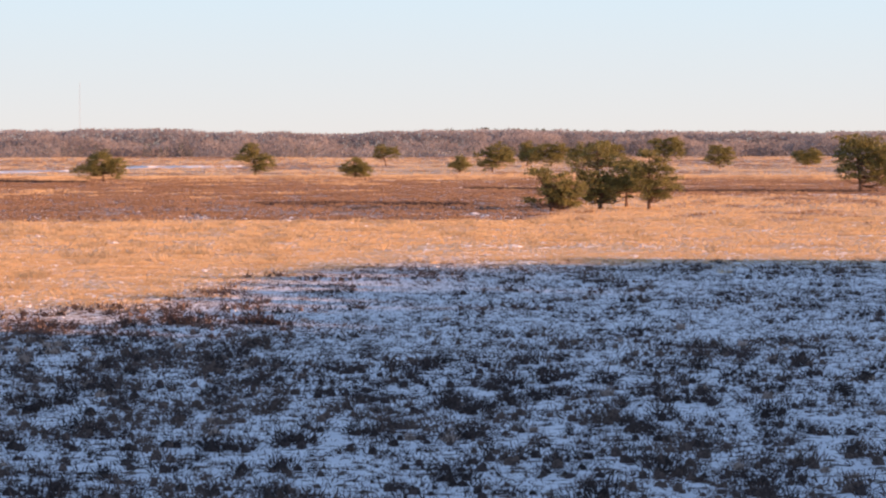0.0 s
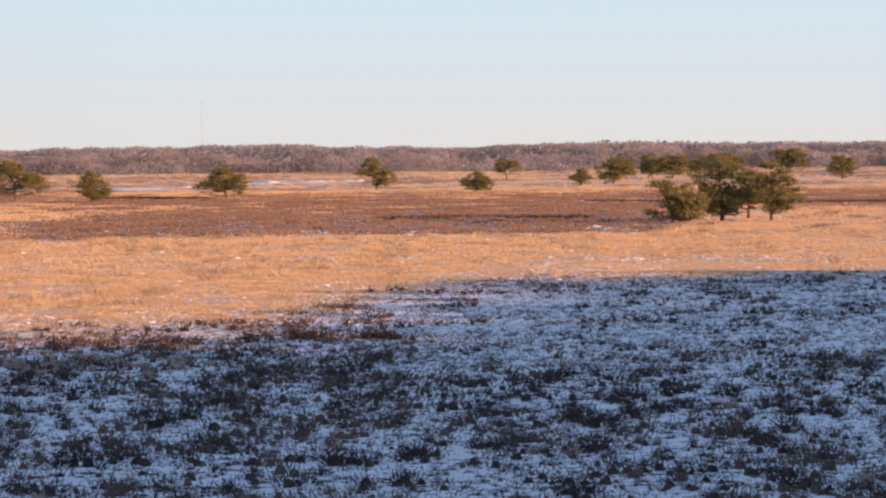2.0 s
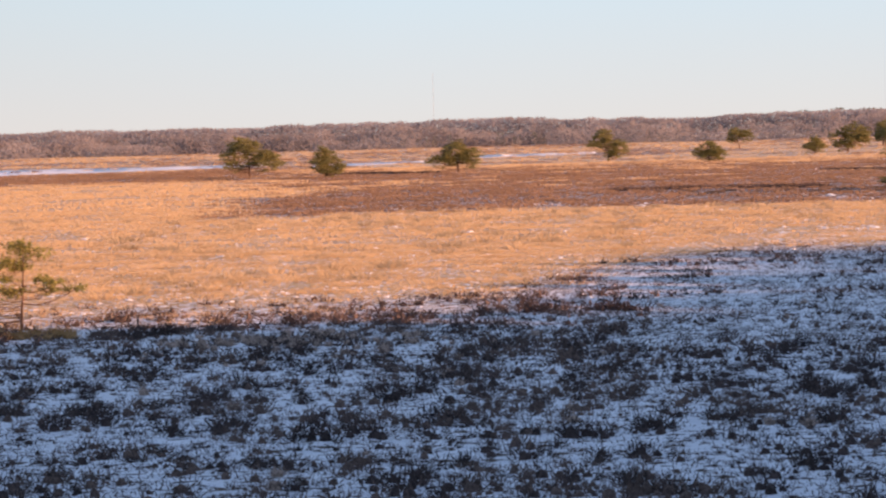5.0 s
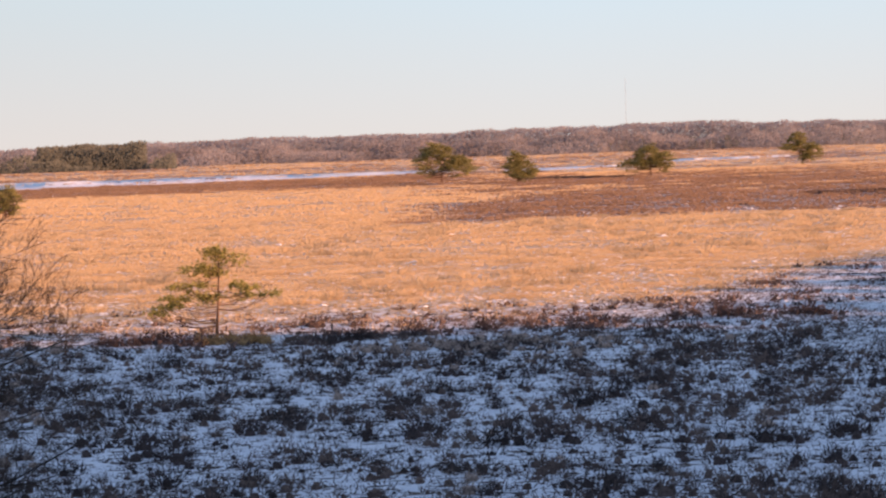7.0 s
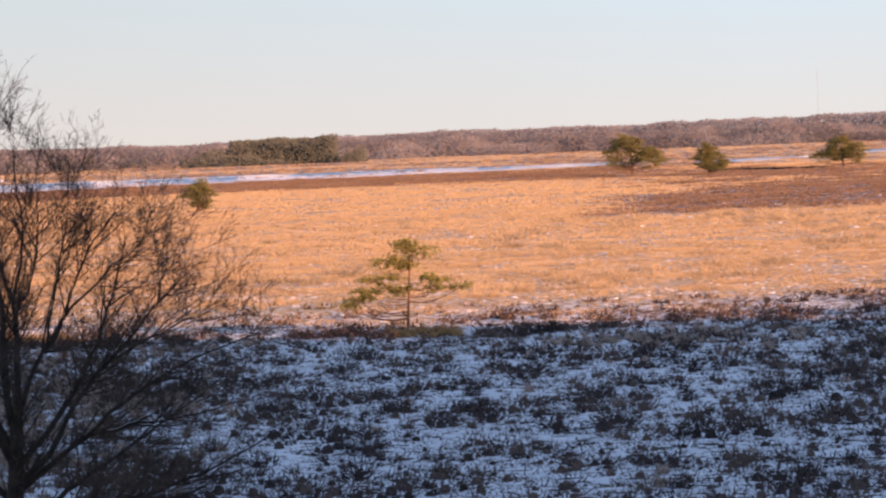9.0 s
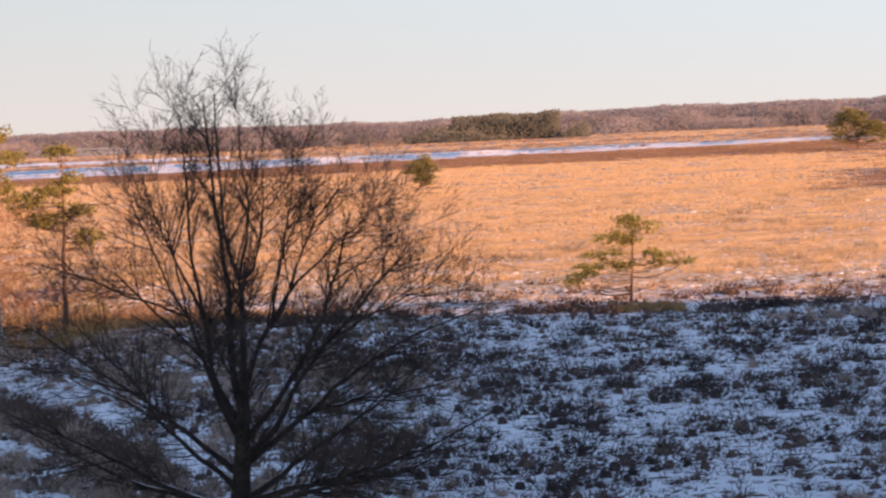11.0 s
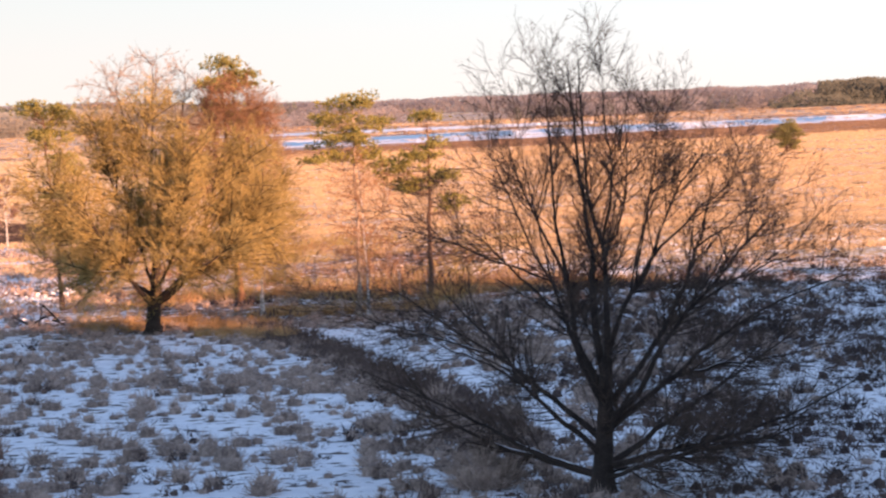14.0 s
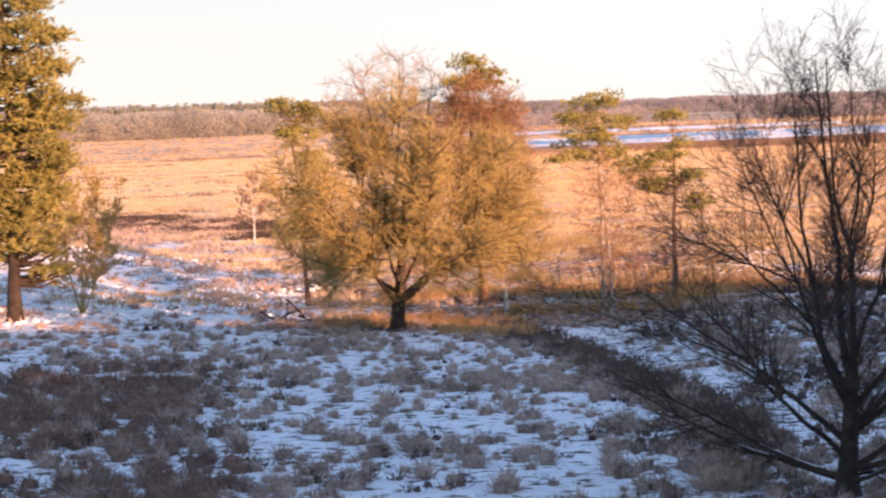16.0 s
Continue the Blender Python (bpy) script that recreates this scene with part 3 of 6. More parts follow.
# ---- trees ----
def pine(name, turn, away, tall, lobes, seed, label, trunk=0.16, lean=0.0, dense=1.0, tuft=0.36, group="scattered pines",
         needles=None, bark=None, most=260, broad=1.0):
    """A Scots pine: a bent trunk, limbs, and pads of needles within lobes (across, up, half width, half height)."""
    rng = np.random.default_rng(seed)
    x, y = spot(turn, away)
    ob = thing(name, x, y, label, "pine tree", group, turn)
    k = 12
    s = np.linspace(0, 1, k)
    top = max(c[1] + 0.6 * c[3] for c in lobes)
    tip = max(lobes, key=lambda c: c[1])[0]
    bend = np.cumsum(rng.normal(size=(k, 2)) * 0.035 * tall / 8, axis=0)
    stem = np.stack([(lean + tip) * s ** 1.3 + bend[:, 0], bend[:, 1], s * top], 1)
    girth = trunk * (1.15 - 0.9 * s) + 0.06 * trunk * np.exp(-s * 14) * 8
    pads, limbs, radii = [], [], []
    for cx, cz, rx, rz in lobes:
        cz, rz = (cz * 1.0, rz * 1.6) if away > 400 else (cz * 1.05, rz * 1.25)
        count = max(5, int(dense * 5.0 * rx * rx * rz + 6))
        p = unit(rng.normal(size=(count, 3)))
        p[:, 2] = np.where(rng.random(count) < 0.55, 1.15 * np.abs(p[:, 2]) - 0.35, p[:, 2])
        p = p * (0.4 + 0.6 * rng.random((count, 1)) ** 0.55) * (rx * broad, rx * 0.9, rz) + (cx * broad, 0, cz)
        pads.append(p)
        for q in p[:: max(1, count // 16)]:
            h = np.clip((q[2] - 0.25 * np.hypot(q[0], q[1])) / top, 0.12, 0.95)
            foot = np.array([np.interp(h, s, stem[:, c]) for c in range(3)])
            f = np.linspace(0, 1, 6)[:, None]
            way = foot + (q - foot) * f + rng.normal(size=(6, 3)) * 0.06 * f
            way[:, 2] -= 0.12 * np.sin(np.pi * f[:, 0]) * np.linalg.norm(q - foot)
            limbs.append(way)
            radii.append(np.linspace(0.34, 0.1, 6) * np.interp(h, s, girth))
    limbs, radii = np.array(limbs), np.array(radii)
    twigs, thin = sprout(rng, limbs, radii, 2 if away > 200 else 4, 4, 0.35, 50, 0.3, 0.12, 0.3)
    wood_of = [tubes(stem[None], girth[None], 8), tubes(limbs, radii, 5), tubes(twigs, np.maximum(thin, 0.008), 3)]
    part("trunk", mesh_of("trunk", *joined(wood_of)), bark or M_BARK_PINE, ob)
    pads = np.concatenate(pads)
    limit = 220 if away > 400 else 140 if away > 200 else most
    if len(pads) > limit:
        tuft *= (len(pads) / limit) ** 0.3
        pads = pads[rng.permutation(len(pads))[:limit]]
    per = 16
    c = np.repeat(pads, per, axis=0) + rng.normal(size=(len(pads) * per, 3)) * (tuft * 1.15, tuft * 1.15, tuft * 0.36)
    n = 7
    roots = np.repeat(c, n, axis=0)
    ways = unit(rng.normal(size=roots.shape) + np.array([0, 0, 0.45]))
    crown = blades(rng, roots, ways, tuft * (0.5 + 0.5 * rng.random(len(roots))), np.full(len(roots), tuft * 0.26))
    tagged(part("crown", mesh_of("crown", *crown), needles or M_NEEDLE, ob), kind="stuff")
    return ob


# scattered over the heath
pine("pine_tree", 6.91, 578, 6.6, [(-3.4, 2.6, 3.0, 1.0), (-0.6, 4.6, 2.9, 1.5), (2.6, 3.2, 2.4, 1.6), (0.4, 3.0, 2.4, 1.0)], 11, "broad low pine with a domed dark green crown on brown heath", lean=-0.4)
pine("pine_tree", 9.63, 555, 6.0, [(-0.6, 4.6, 1.7, 1.2), (-1.2, 2.6, 2.0, 1.3), (1.5, 2.6, 2.2, 1.8), (0.4, 1.4, 2.2, 0.8)], 12, "bushy pine with foliage down to the brown heath")
pine("pine_tree", 11.19, 587, 8.2, [(-1.0, 6.2, 3.2, 1.6), (-4.2, 4.4, 2.2, 1.0), (3.8, 3.2, 3.4, 1.6), (-3.2, 2.4, 2.2, 0.8), (0.8, 3.6, 2.2, 1.0)], 13, "wide layered pine with an open crown at the grass edge")
pine("pine_tree", 3.83, 696, 8.1, [(-1.2, 6.4, 2.4, 1.4), (-3.4, 4.4, 2.2, 0.8), (2.6, 3.2, 2.4, 1.7), (-0.4, 4.6, 2.0, 1.0), (0.4, 1.6, 1.6, 1.0)], 14, "leaning pine with two crown masses on the pale grass", lean=0.6)
pine("pine_tree", 1.79, 668, 4.9, [(-0.4, 3.6, 1.8, 1.0), (-2.4, 2.0, 1.6, 1.0), (1.6, 1.9, 2.6, 1.4), (0, 1.3, 2.6, 0.9)], 15, "small round pine low on the heath")
pine("pine_tree", 1.17, 996, 7.2, [(-1.6, 5.4, 2.8, 1.5), (2.4, 4.8, 2.6, 1.6), (-3.4, 3.0, 1.6, 0.8)], 16, "far pine with a flat-topped crown on bare stems")
pine("pine_tree", -0.34, 766, 4.4, [(0, 3.0, 2.2, 1.2), (1.2, 1.8, 2.4, 1.0), (-1.6, 1.6, 1.8, 0.9)], 17, "small dense pine bush on pale grass")
pine("pine_tree", -1.01, 790, 7.5, [(1.6, 5.8, 3.2, 1.7), (-2.2, 4.6, 2.0, 1.4), (1.6, 3.4, 3.4, 1.6), (-1.2, 2.2, 2.4, 1.2), (3.4, 4.4, 2.2, 1.6)], 18, "pine in a loose far row, crown olive green", broad=1.25)
pine("pine_tree", -1.72, 975, 8.0, [(0.2, 5.8, 2.8, 2.0), (0.6, 3.2, 3.2, 1.8), (1.8, 4.6, 2.6, 1.8)], 19, "slim far pine in a loose row", broad=1.25)
pine("pine_tree", -2.22, 967, 8.0, [(-1.8, 6.2, 3.4, 1.4), (2.2, 5.2, 3.2, 2.2), (0, 3.2, 4.4, 1.8), (-4.2, 4.4, 2.6, 1.8)], 20, "far pine with a broad crown in a loose row", broad=1.25)
pine("pine_tree", -3.1, 890, 8.4, [(-3.0, 5.8, 3.4, 1.8), (2.4, 6.4, 3.6, 1.8), (5.2, 4.2, 3.4, 2.4), (-4.0, 3.4, 3.6, 2.0), (0.5, 3.0, 4.0, 1.6)], 21, "wide far pine standing behind the near group", broad=1.25)
pine("pine_tree", -4.57, 1180, 10.0, [(-4.6, 8.0, 3.4, 1.6), (2.6, 8.0, 4.6, 2.0), (4.4, 4.8, 3.8, 2.4), (-1.0, 4.6, 3.8, 2.2)], 22, "far tall pine with dark spreading crown")
pine("pine_tree", -5.65, 861, 7.2, [(-1.0, 5.6, 2.8, 1.5), (2.6, 4.4, 2.2, 2.0), (-3.2, 3.0, 1.6, 1.2), (0.4, 2.8, 2.4, 1.2)], 23, "far pine with a ragged round crown")
pine("pine_tree", -7.43, 1000, 6.3, [(-2.4, 3.4, 3.0, 1.6), (2.2, 3.6, 3.2, 2.0), (0, 2.0, 4.4, 1.2)], 24, "low far thicket of pine on the grass")
pine("pine_tree", -8.5, 470, 10.6, [(-1.6, 7.9, 2.4, 1.5), (2.2, 7.0, 2.8, 1.8), (-2.4, 6.0, 2.0, 1.4), (4.6, 4.8, 3.2, 2.2), (-2.0, 3.2, 2.0, 1.4), (1.6, 4.6, 2.8, 2.0), (3.4, 2.2, 2.6, 1.2)], 25, "tall dense pine, the largest on the open heath", trunk=0.24)
# the near group of three
pine("pine_tree", -2.24, 331, 5.2, [(-1.6, 4.2, 1.6, 0.8), (0.6, 3.4, 2.0, 0.9), (2.4, 2.2, 1.7, 1.3), (1.0, 1.9, 2.2, 0.8), (-2.4, 1.2, 0.7, 0.35), (1.0, 1.0, 2.2, 0.6), (-0.6, 2.4, 1.6, 0.8)], 26, "low spreading pine with a pale leaning stem in the near group", group="near pine group", tuft=0.34, lean=-0.3)
pine("pine_tree", -3.21, 341, 7.9, [(-0.4, 6.6, 1.6, 1.1), (-2.2, 5.4, 1.5, 0.9), (1.4, 4.9, 2.0, 1.3), (3.4, 3.2, 1.8, 1.6), (-1.4, 3.6, 2.0, 1.4), (1.0, 2.6, 2.4, 1.2), (0.4, 1.3, 2.6, 0.8), (-1.6, 2.0, 1.6, 0.8)], 27, "tallest of three pines with dense dark green layers", group="near pine group", tuft=0.34, trunk=0.18)
pine("pine_tree", -4.22, 339, 7.1, [(-0.2, 6.0, 1.3, 0.9), (1.2, 4.8, 1.6, 1.1), (-1.2, 4.4, 1.3, 0.9), (2.2, 3.0, 1.7, 1.3), (-0.6, 2.9, 1.8, 0.9), (0.8, 1.6, 2.0, 0.8)], 28, "upright pine at the edge of the near group", group="near pine group", tuft=0.34)
pine("pine_tree", -3.75, 352, 6.4, [(0.2, 4.6, 2.0, 1.3), (1.4, 2.8, 2.0, 1.3), (-1.2, 2.6, 1.6, 1.2)], 29, "smaller pine tucked behind the near group", group="near pine group", tuft=0.34)
# on the wide grass
pine("pine_tree", 20.09, 377, 4.4, [(0, 3.2, 1.6, 1.0), (0.8, 2.2, 1.7, 1.1), (-0.9, 1.9, 1.5, 1.1), (0.2, 1.1, 1.6, 0.6)], 30, "small round pine alone on wide golden grass", tuft=0.34)
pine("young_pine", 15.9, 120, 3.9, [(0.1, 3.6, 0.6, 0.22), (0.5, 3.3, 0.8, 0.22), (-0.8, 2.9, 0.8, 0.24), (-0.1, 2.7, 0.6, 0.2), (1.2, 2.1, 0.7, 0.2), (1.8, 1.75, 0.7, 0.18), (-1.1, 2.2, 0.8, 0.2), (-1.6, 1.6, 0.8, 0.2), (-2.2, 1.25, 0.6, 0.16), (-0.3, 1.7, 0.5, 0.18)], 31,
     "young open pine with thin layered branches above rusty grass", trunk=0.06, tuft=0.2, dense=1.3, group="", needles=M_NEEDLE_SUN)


def bare_tree(name, turn, away, label, seed, stems, limbs, bark, twig, spec, group="", category="bare tree"):
    """A leafless tree: stems, limbs, and three orders of twigs.
    stems: (lean across, lean along, height, foot radius); limbs: count, reach, angle."""
    rng = np.random.default_rng(seed)
    x, y = spot(turn, away)
    ob = thing(name, x, y, label, category, group, turn)
    k = 14
    s = np.linspace(0, 1, k)
    paths, radii = [], []
    for ax, ay, h, r, fork in stems:
        wob = np.cumsum(rng.normal(size=(k, 2)) * spec.get("wob", 0.012) * h, axis=0) * s[:, None]
        lift = fork + (h - fork) * s
        paths.append(np.stack([ax * s ** spec.get("vase", 0.8) + wob[:, 0], ay * s ** 0.8 + wob[:, 1], lift], 1))
        radii.append(r * (1 - 0.88 * s ** 0.8))
    if spec.get("bole"):
        h, r = spec["bole"]
        f = np.linspace(0, 1, k)
        stem = np.stack([0.1 * h * (f - 1) * spec.get("slant", 0), 0 * f, f * h], 1)
        bole = tubes(stem[None], (r * (1.25 - 0.25 * f + 0.35 * np.exp(-f * 9)))[None], 10)
    paths, radii = np.array(paths), np.array(radii)
    wood_of = ([bole] if spec.get("bole") else []) + [tubes(paths, radii, 8)]
    first = []
    # limbs leave low down nearly level and higher up more steeply
    for p, r in zip(paths, radii):
        n = limbs[0]
        at = spec.get("from", 0.06) + (0.97 - spec.get("from", 0.06)) * (np.arange(n) + rng.random(n)) / n
        foot = np.stack([np.interp(at, s, p[:, c]) for c in range(3)], 1)
        a = rng.random(n) * 2 * np.pi
        rise = np.radians(spec.get("low", 12) + (spec.get("high", 62) - spec.get("low", 12)) * at + rng.normal(size=n) * 7)
        way = np.stack([np.cos(a) * np.cos(rise), np.sin(a) * np.cos(rise), np.sin(rise)], 1)
        shape = np.interp(at, *spec["shape"])
        long = limbs[1] * shape * (0.75 + 0.4 * rng.random(n))
        first.append((run(rng, foot, way, long, 9, spec.get("up", 0.5), 0.07),
                      (np.minimum(np.interp(at, s, r) * 0.6, 0.0085 * long + 0.003))[:, None] * np.linspace(1, 0.3, 9)[None, :]))
    l1 = np.concatenate([f[0] for f in first])
    r1 = np.concatenate([f[1] for f in first])
    part("trunk", mesh_of("trunk", *joined(wood_of + [tubes(l1, r1, 5)])), bark, ob)
    counts = spec.get("counts", (9, 6, 4))
    thick = spec.get("thick", 0.0045)
    l2, r2 = sprout(rng, l1, r1, counts[0], 6, 0.42, 42, spec.get("up", 0.5), 0.1, 0.15)
    # short limbs carry fewer branches
    long = np.linalg.norm(np.diff(l1, axis=1), axis=2).sum(1)
    some = rng.random(len(l2)) < np.clip(np.repeat(long / limbs[1], counts[0]) * 1.1, 0.15, 1)
    l2, r2 = l2[some], r2[some]
    l3, r3 = sprout(rng, l2, r2, counts[1], 4, 0.5, 40, 0.35, 0.12, 0.2)
    l4, r4 = sprout(rng, l3, r3, counts[2], 2, 0.55, 38, 0.2, 0.12, 0.2)
    top = sprout(rng, paths, radii * 0.16, 8, 5, 0.13, 28, 0.6, 0.1, 0.7)
    tip = sprout(rng, *top, 4, 3, 0.5, 35, 0.3, 0.1, 0.2)
    fine = joined([tubes(l2, np.maximum(r2, thick * 1.5), 4), slips(rng, tip[0], thick * 2), (tubes(l3, np.maximum(r3, thick * 1.1), 3) if away < 80 else slips(rng, l3, thick * 2.6)), slips(rng, l4, thick * 2),
                   tubes(top[0], np.maximum(top[1], thick * 1.2), 3)])
    tagged(part("crown", mesh_of("crown", *fine), twig, ob), kind="stuff")
    if spec.get("snow"):
        # snow lies along the upper side of the flatter limbs
        rise = np.abs(l1[:, 4, 2] - l1[:, 0, 2]) / (np.linalg.norm(l1[:, 4] - l1[:, 0], axis=1) + 1e-6)
        pick = np.where(rise < 0.62)[0][: spec["snow"]]
        cap = l1[pick, :4] + np.array([0, 0, 1.0]) * r1[pick, :4, None] * 0.7
        part("snow_cap", mesh_of("snow_cap", *tubes(cap, r1[pick, :4] * 0.5, 4)), M_SNOW, ob, "thin line of snow along a limb")["kind"] = "stuff"
    return ob


def grow(rng, goals, spots, parents, ways, step, kill, reach, keep=1.0, lift=0.08, rounds=70):
    """Branches that reach for points of free air, until each is close to a twig. Returns places and parents."""
    spots, parents, ways = list(spots), list(parents), list(ways)
    here = np.array(spots)
    gap = np.full(len(goals), 1e9)
    who = np.zeros(len(goals), int)
    new_from, kids = 0, np.zeros(len(spots) + 60000, int)
    for _ in range(rounds):
        fresh = np.array(spots[new_from:])
        if len(fresh) == 0 or len(goals) == 0:
            break
        for at in range(0, len(fresh), 400):
            d = np.linalg.norm(goals[:, None] - fresh[None, at:at + 400], axis=2)
            n = d.argmin(1)
            near = d[np.arange(len(goals)), n]
            won = near < gap
            gap[won], who[won] = near[won], n[won] + new_from + at
        live = gap > kill
        goals, gap, who = goals[live], gap[live], who[live]
        new_from = len(spots)
        pull = (gap < reach) & (kids[who] < 3)
        if not pull.any():
            break
        here = np.array(spots)
        for node in np.unique(who[pull]):
            aim = unit(goals[pull & (who == node)] - here[node]).mean(0)
            way = unit(unit(aim) + keep * ways[node] + np.array([0, 0, lift]) + rng.normal(size=3) * 0.06)
            spots.append(here[node] + way * step)
            parents.append(node)
            ways.append(way)
            kids[node] += 1
    return np.array(spots), np.array(parents), np.array(ways)


def grown_tree(name, turn, away, label, seed, stems, outline, goals, bark, twig, step=0.16, kill=0.3, reach=1.6, tip=0.0042, power=2.4,
               twigs=(2, 0.42, 2, 0.22), width=0.008, bole=(0.5, 0.2), snow=0, category="bare tree", group="", lift=0.08, limb=0.012, keep=1.0, sway=0.035):
    """A leafless tree. stems: where each main limb leaves the others, and places (across, along, up) that it passes;
    outline: heights, and the crown's half width to the two sides; twigs: how many on a node and their length, twice."""
    rng = np.random.default_rng(seed)
    x, y = spot(turn, away)
    ob = thing(name, x, y, label, category, group, turn)
    hs, le, ri = (np.array(v, float) for v in outline)
    z = hs[0] + (hs[-1] - hs[0]) * rng.random(goals * 6)
    wide = np.maximum(np.interp(z, hs, le), np.interp(z, hs, ri))
    z = z[rng.random(len(z)) < (wide / wide.max()) ** 2 * np.interp((z - hs[0]) / (hs[-1] - hs[0]), [0, 0.28, 0.36, 0.55, 0.68, 1], [0.85, 0.85, 0.6, 0.6, 1, 1])][:goals]
    a, q = rng.random(len(z)) * 2 * np.pi, rng.random(len(z)) ** 0.45
    side = np.where(np.cos(a) < 0, np.interp(z, hs, le), np.interp(z, hs, ri))
    deep = 0.5 * (np.interp(z, hs, le) + np.interp(z, hs, ri)) * 0.92
    air = np.stack([np.cos(a) * q * side, np.sin(a) * q * deep, z], 1)
    spots, parents, ways = [], [], []
    for h in np.linspace(0, bole[0], 5):
        spots.append(np.array([0, 0, h]))
        parents.append(len(spots) - 2)
        ways.append(np.array([0, 0, 1.0]))
    fork = len(spots) - 1
    for one in stems:
        last = int(np.argmin(np.linalg.norm(np.array(spots)[fork:] - np.array(one[0]), axis=1))) + fork
        p = np.array([spots[last], *one[1:]], float)
        t = np.arange(len(p))
        long = np.linalg.norm(np.diff(p, axis=0), axis=1).sum()
        f = np.linspace(0, len(p) - 1, max(6, int(long / step)))[1:]
        # a smooth bend through the places
        i = np.clip(f.astype(int), 0, len(p) - 2)
        w = (f - i)[:, None]
        slope = np.gradient(p, axis=0)
        way = (2 * w ** 3 - 3 * w ** 2 + 1) * p[i] + (w ** 3 - 2 * w ** 2 + w) * slope[i] + (3 * w ** 2 - 2 * w ** 3) * p[i + 1] + (w ** 3 - w ** 2) * slope[i + 1]
        way += np.cumsum(rng.normal(size=way.shape) * sway, axis=0) * (0.6, 0.6, 0.2)
        for c in way:
            ways.append(unit(c - spots[last]))
            spots.append(c)
            parents.append(last)
            last = len(spots) - 1
    spots, parents, ways = grow(rng, air, spots, parents, ways, step, kill, reach, keep, lift)
    n = len(spots)
    load, main, best = np.zeros(n), np.full(n, -1), np.zeros(n)
    for c in range(n - 1, 0, -1):
        load[c] += 0.25 if load[c] else 1.0
        load[parents[c]] += load[c]
        if load[c] > best[parents[c]]:
            best[parents[c]], main[parents[c]] = load[c], c
    girth = tip * np.maximum(load, 1) ** (1 / power)
    girth[:fork + 1] = np.maximum(girth[:fork + 1], bole[1]) * np.linspace(1.5, 1.0, fork + 1) ** 1.5
    sets = {(True, 14): [], (True, 6): [], (False, 10): [], (False, 5): []}
    heads = [0] + [c for c in range(1, n) if main[parents[c]] != c]
    for head in heads:
        line = [head]
        while main[line[-1]] >= 0:
            line.append(main[line[-1]])
        pts, rad = spots[line], girth[line]
        if head:
            pts, rad = np.concatenate([spots[parents[head]][None], pts]), np.concatenate([[rad[0]], rad])
        k = len(pts)
        if k > 3:
            pts[1:-1] = 0.5 * pts[1:-1] + 0.25 * (pts[:-2] + pts[2:])
        thick = rad[0] > limb
        m = (14 if thick else 10) if k > 7 else (6 if thick else 5)
        f = np.linspace(0, k - 1, 24 if head == 0 else m)
        line = np.stack([np.interp(f, np.arange(k), pts[:, c]) for c in range(3)], 1)
        rad = np.interp(f, np.arange(k), rad)
        if head == 0:
            first = tubes(line[None], rad[None], 10)
        else:
            sets[(thick, m)].append((line, rad))
    solid, fine = [first], []
    for (thick, m), rows in sets.items():
        if rows:
            made = tubes(np.array([c[0] for c in rows]), np.array([c[1] for c in rows]), 6 if thick else 3)
            (solid if thick else fine).append(made)
    part("trunk", mesh_of("trunk", *joined(solid)), bark, ob)
    thin = np.where(girth < limb * 1.3)[0]
    foot = np.repeat(spots[thin], twigs[0], axis=0) + rng.normal(size=(len(thin) * twigs[0], 3)) * 0.02
    along = np.repeat(ways[thin], twigs[0], axis=0)
    turn_to = unit(np.cross(along, rng.normal(size=along.shape)))
    ang = np.radians(20 + 35 * rng.random(len(foot)))[:, None]
    l1 = run(rng, foot, along * np.cos(ang) + turn_to * np.sin(ang), twigs[1] * (0.4 + 0.9 * rng.random(len(foot))), 4, 0.4, 0.1)
    l2 = sprout(rng, l1, np.full(l1.shape[:2], 0.002), twigs[2], 2, twigs[3] / twigs[1], 42, 0.25, 0.1, 0.2)[0]
    fine += [slips(rng, l1, width), slips(rng, l2, width * 0.85)]
    tagged(part("crown", mesh_of("crown", *joined(fine)), twig, ob), kind="stuff")
    if snow:
        # snow lies along the upper side of the flatter limbs
        flat = [c for c in sets[(True, 14)] if abs(c[0][6, 2] - c[0][0, 2]) < 0.75 * np.linalg.norm(c[0][6] - c[0][0]) and c[1][0] > 0.018][:snow]
        if flat:
            cap = np.array([c[0][:9] for c in flat]) + np.array([0, 0, 1.0]) * np.array([c[1][:9] for c in flat])[..., None] * 0.8
            tagged(part("snow_cap", mesh_of("snow_cap", *tubes(cap, np.array([c[1][:9] for c in flat]) * 0.38, 5)), M_SNOW, ob, "thin line of snow along the limbs"), kind="stuff")
    return ob


def bend(rng, places, sway, k):
    """A smooth path of k points through places, with a slight waver."""
    p = np.array(places, float)
    f = np.linspace(0, len(p) - 1, k)
    i = np.clip(f.astype(int), 0, len(p) - 2)
    w = (f - i)[:, None]
    slope = np.gradient(p, axis=0)
    way = (2 * w ** 3 - 3 * w ** 2 + 1) * p[i] + (w ** 3 - 2 * w ** 2 + w) * slope[i] + (3 * w ** 2 - 2 * w ** 3) * p[i + 1] + (w ** 3 - w ** 2) * slope[i + 1]
    waver = np.cumsum(rng.normal(size=way.shape), axis=0) * sway
    return way + (waver - waver[0]) * np.minimum(1, np.linspace(0, 3, k))[:, None]


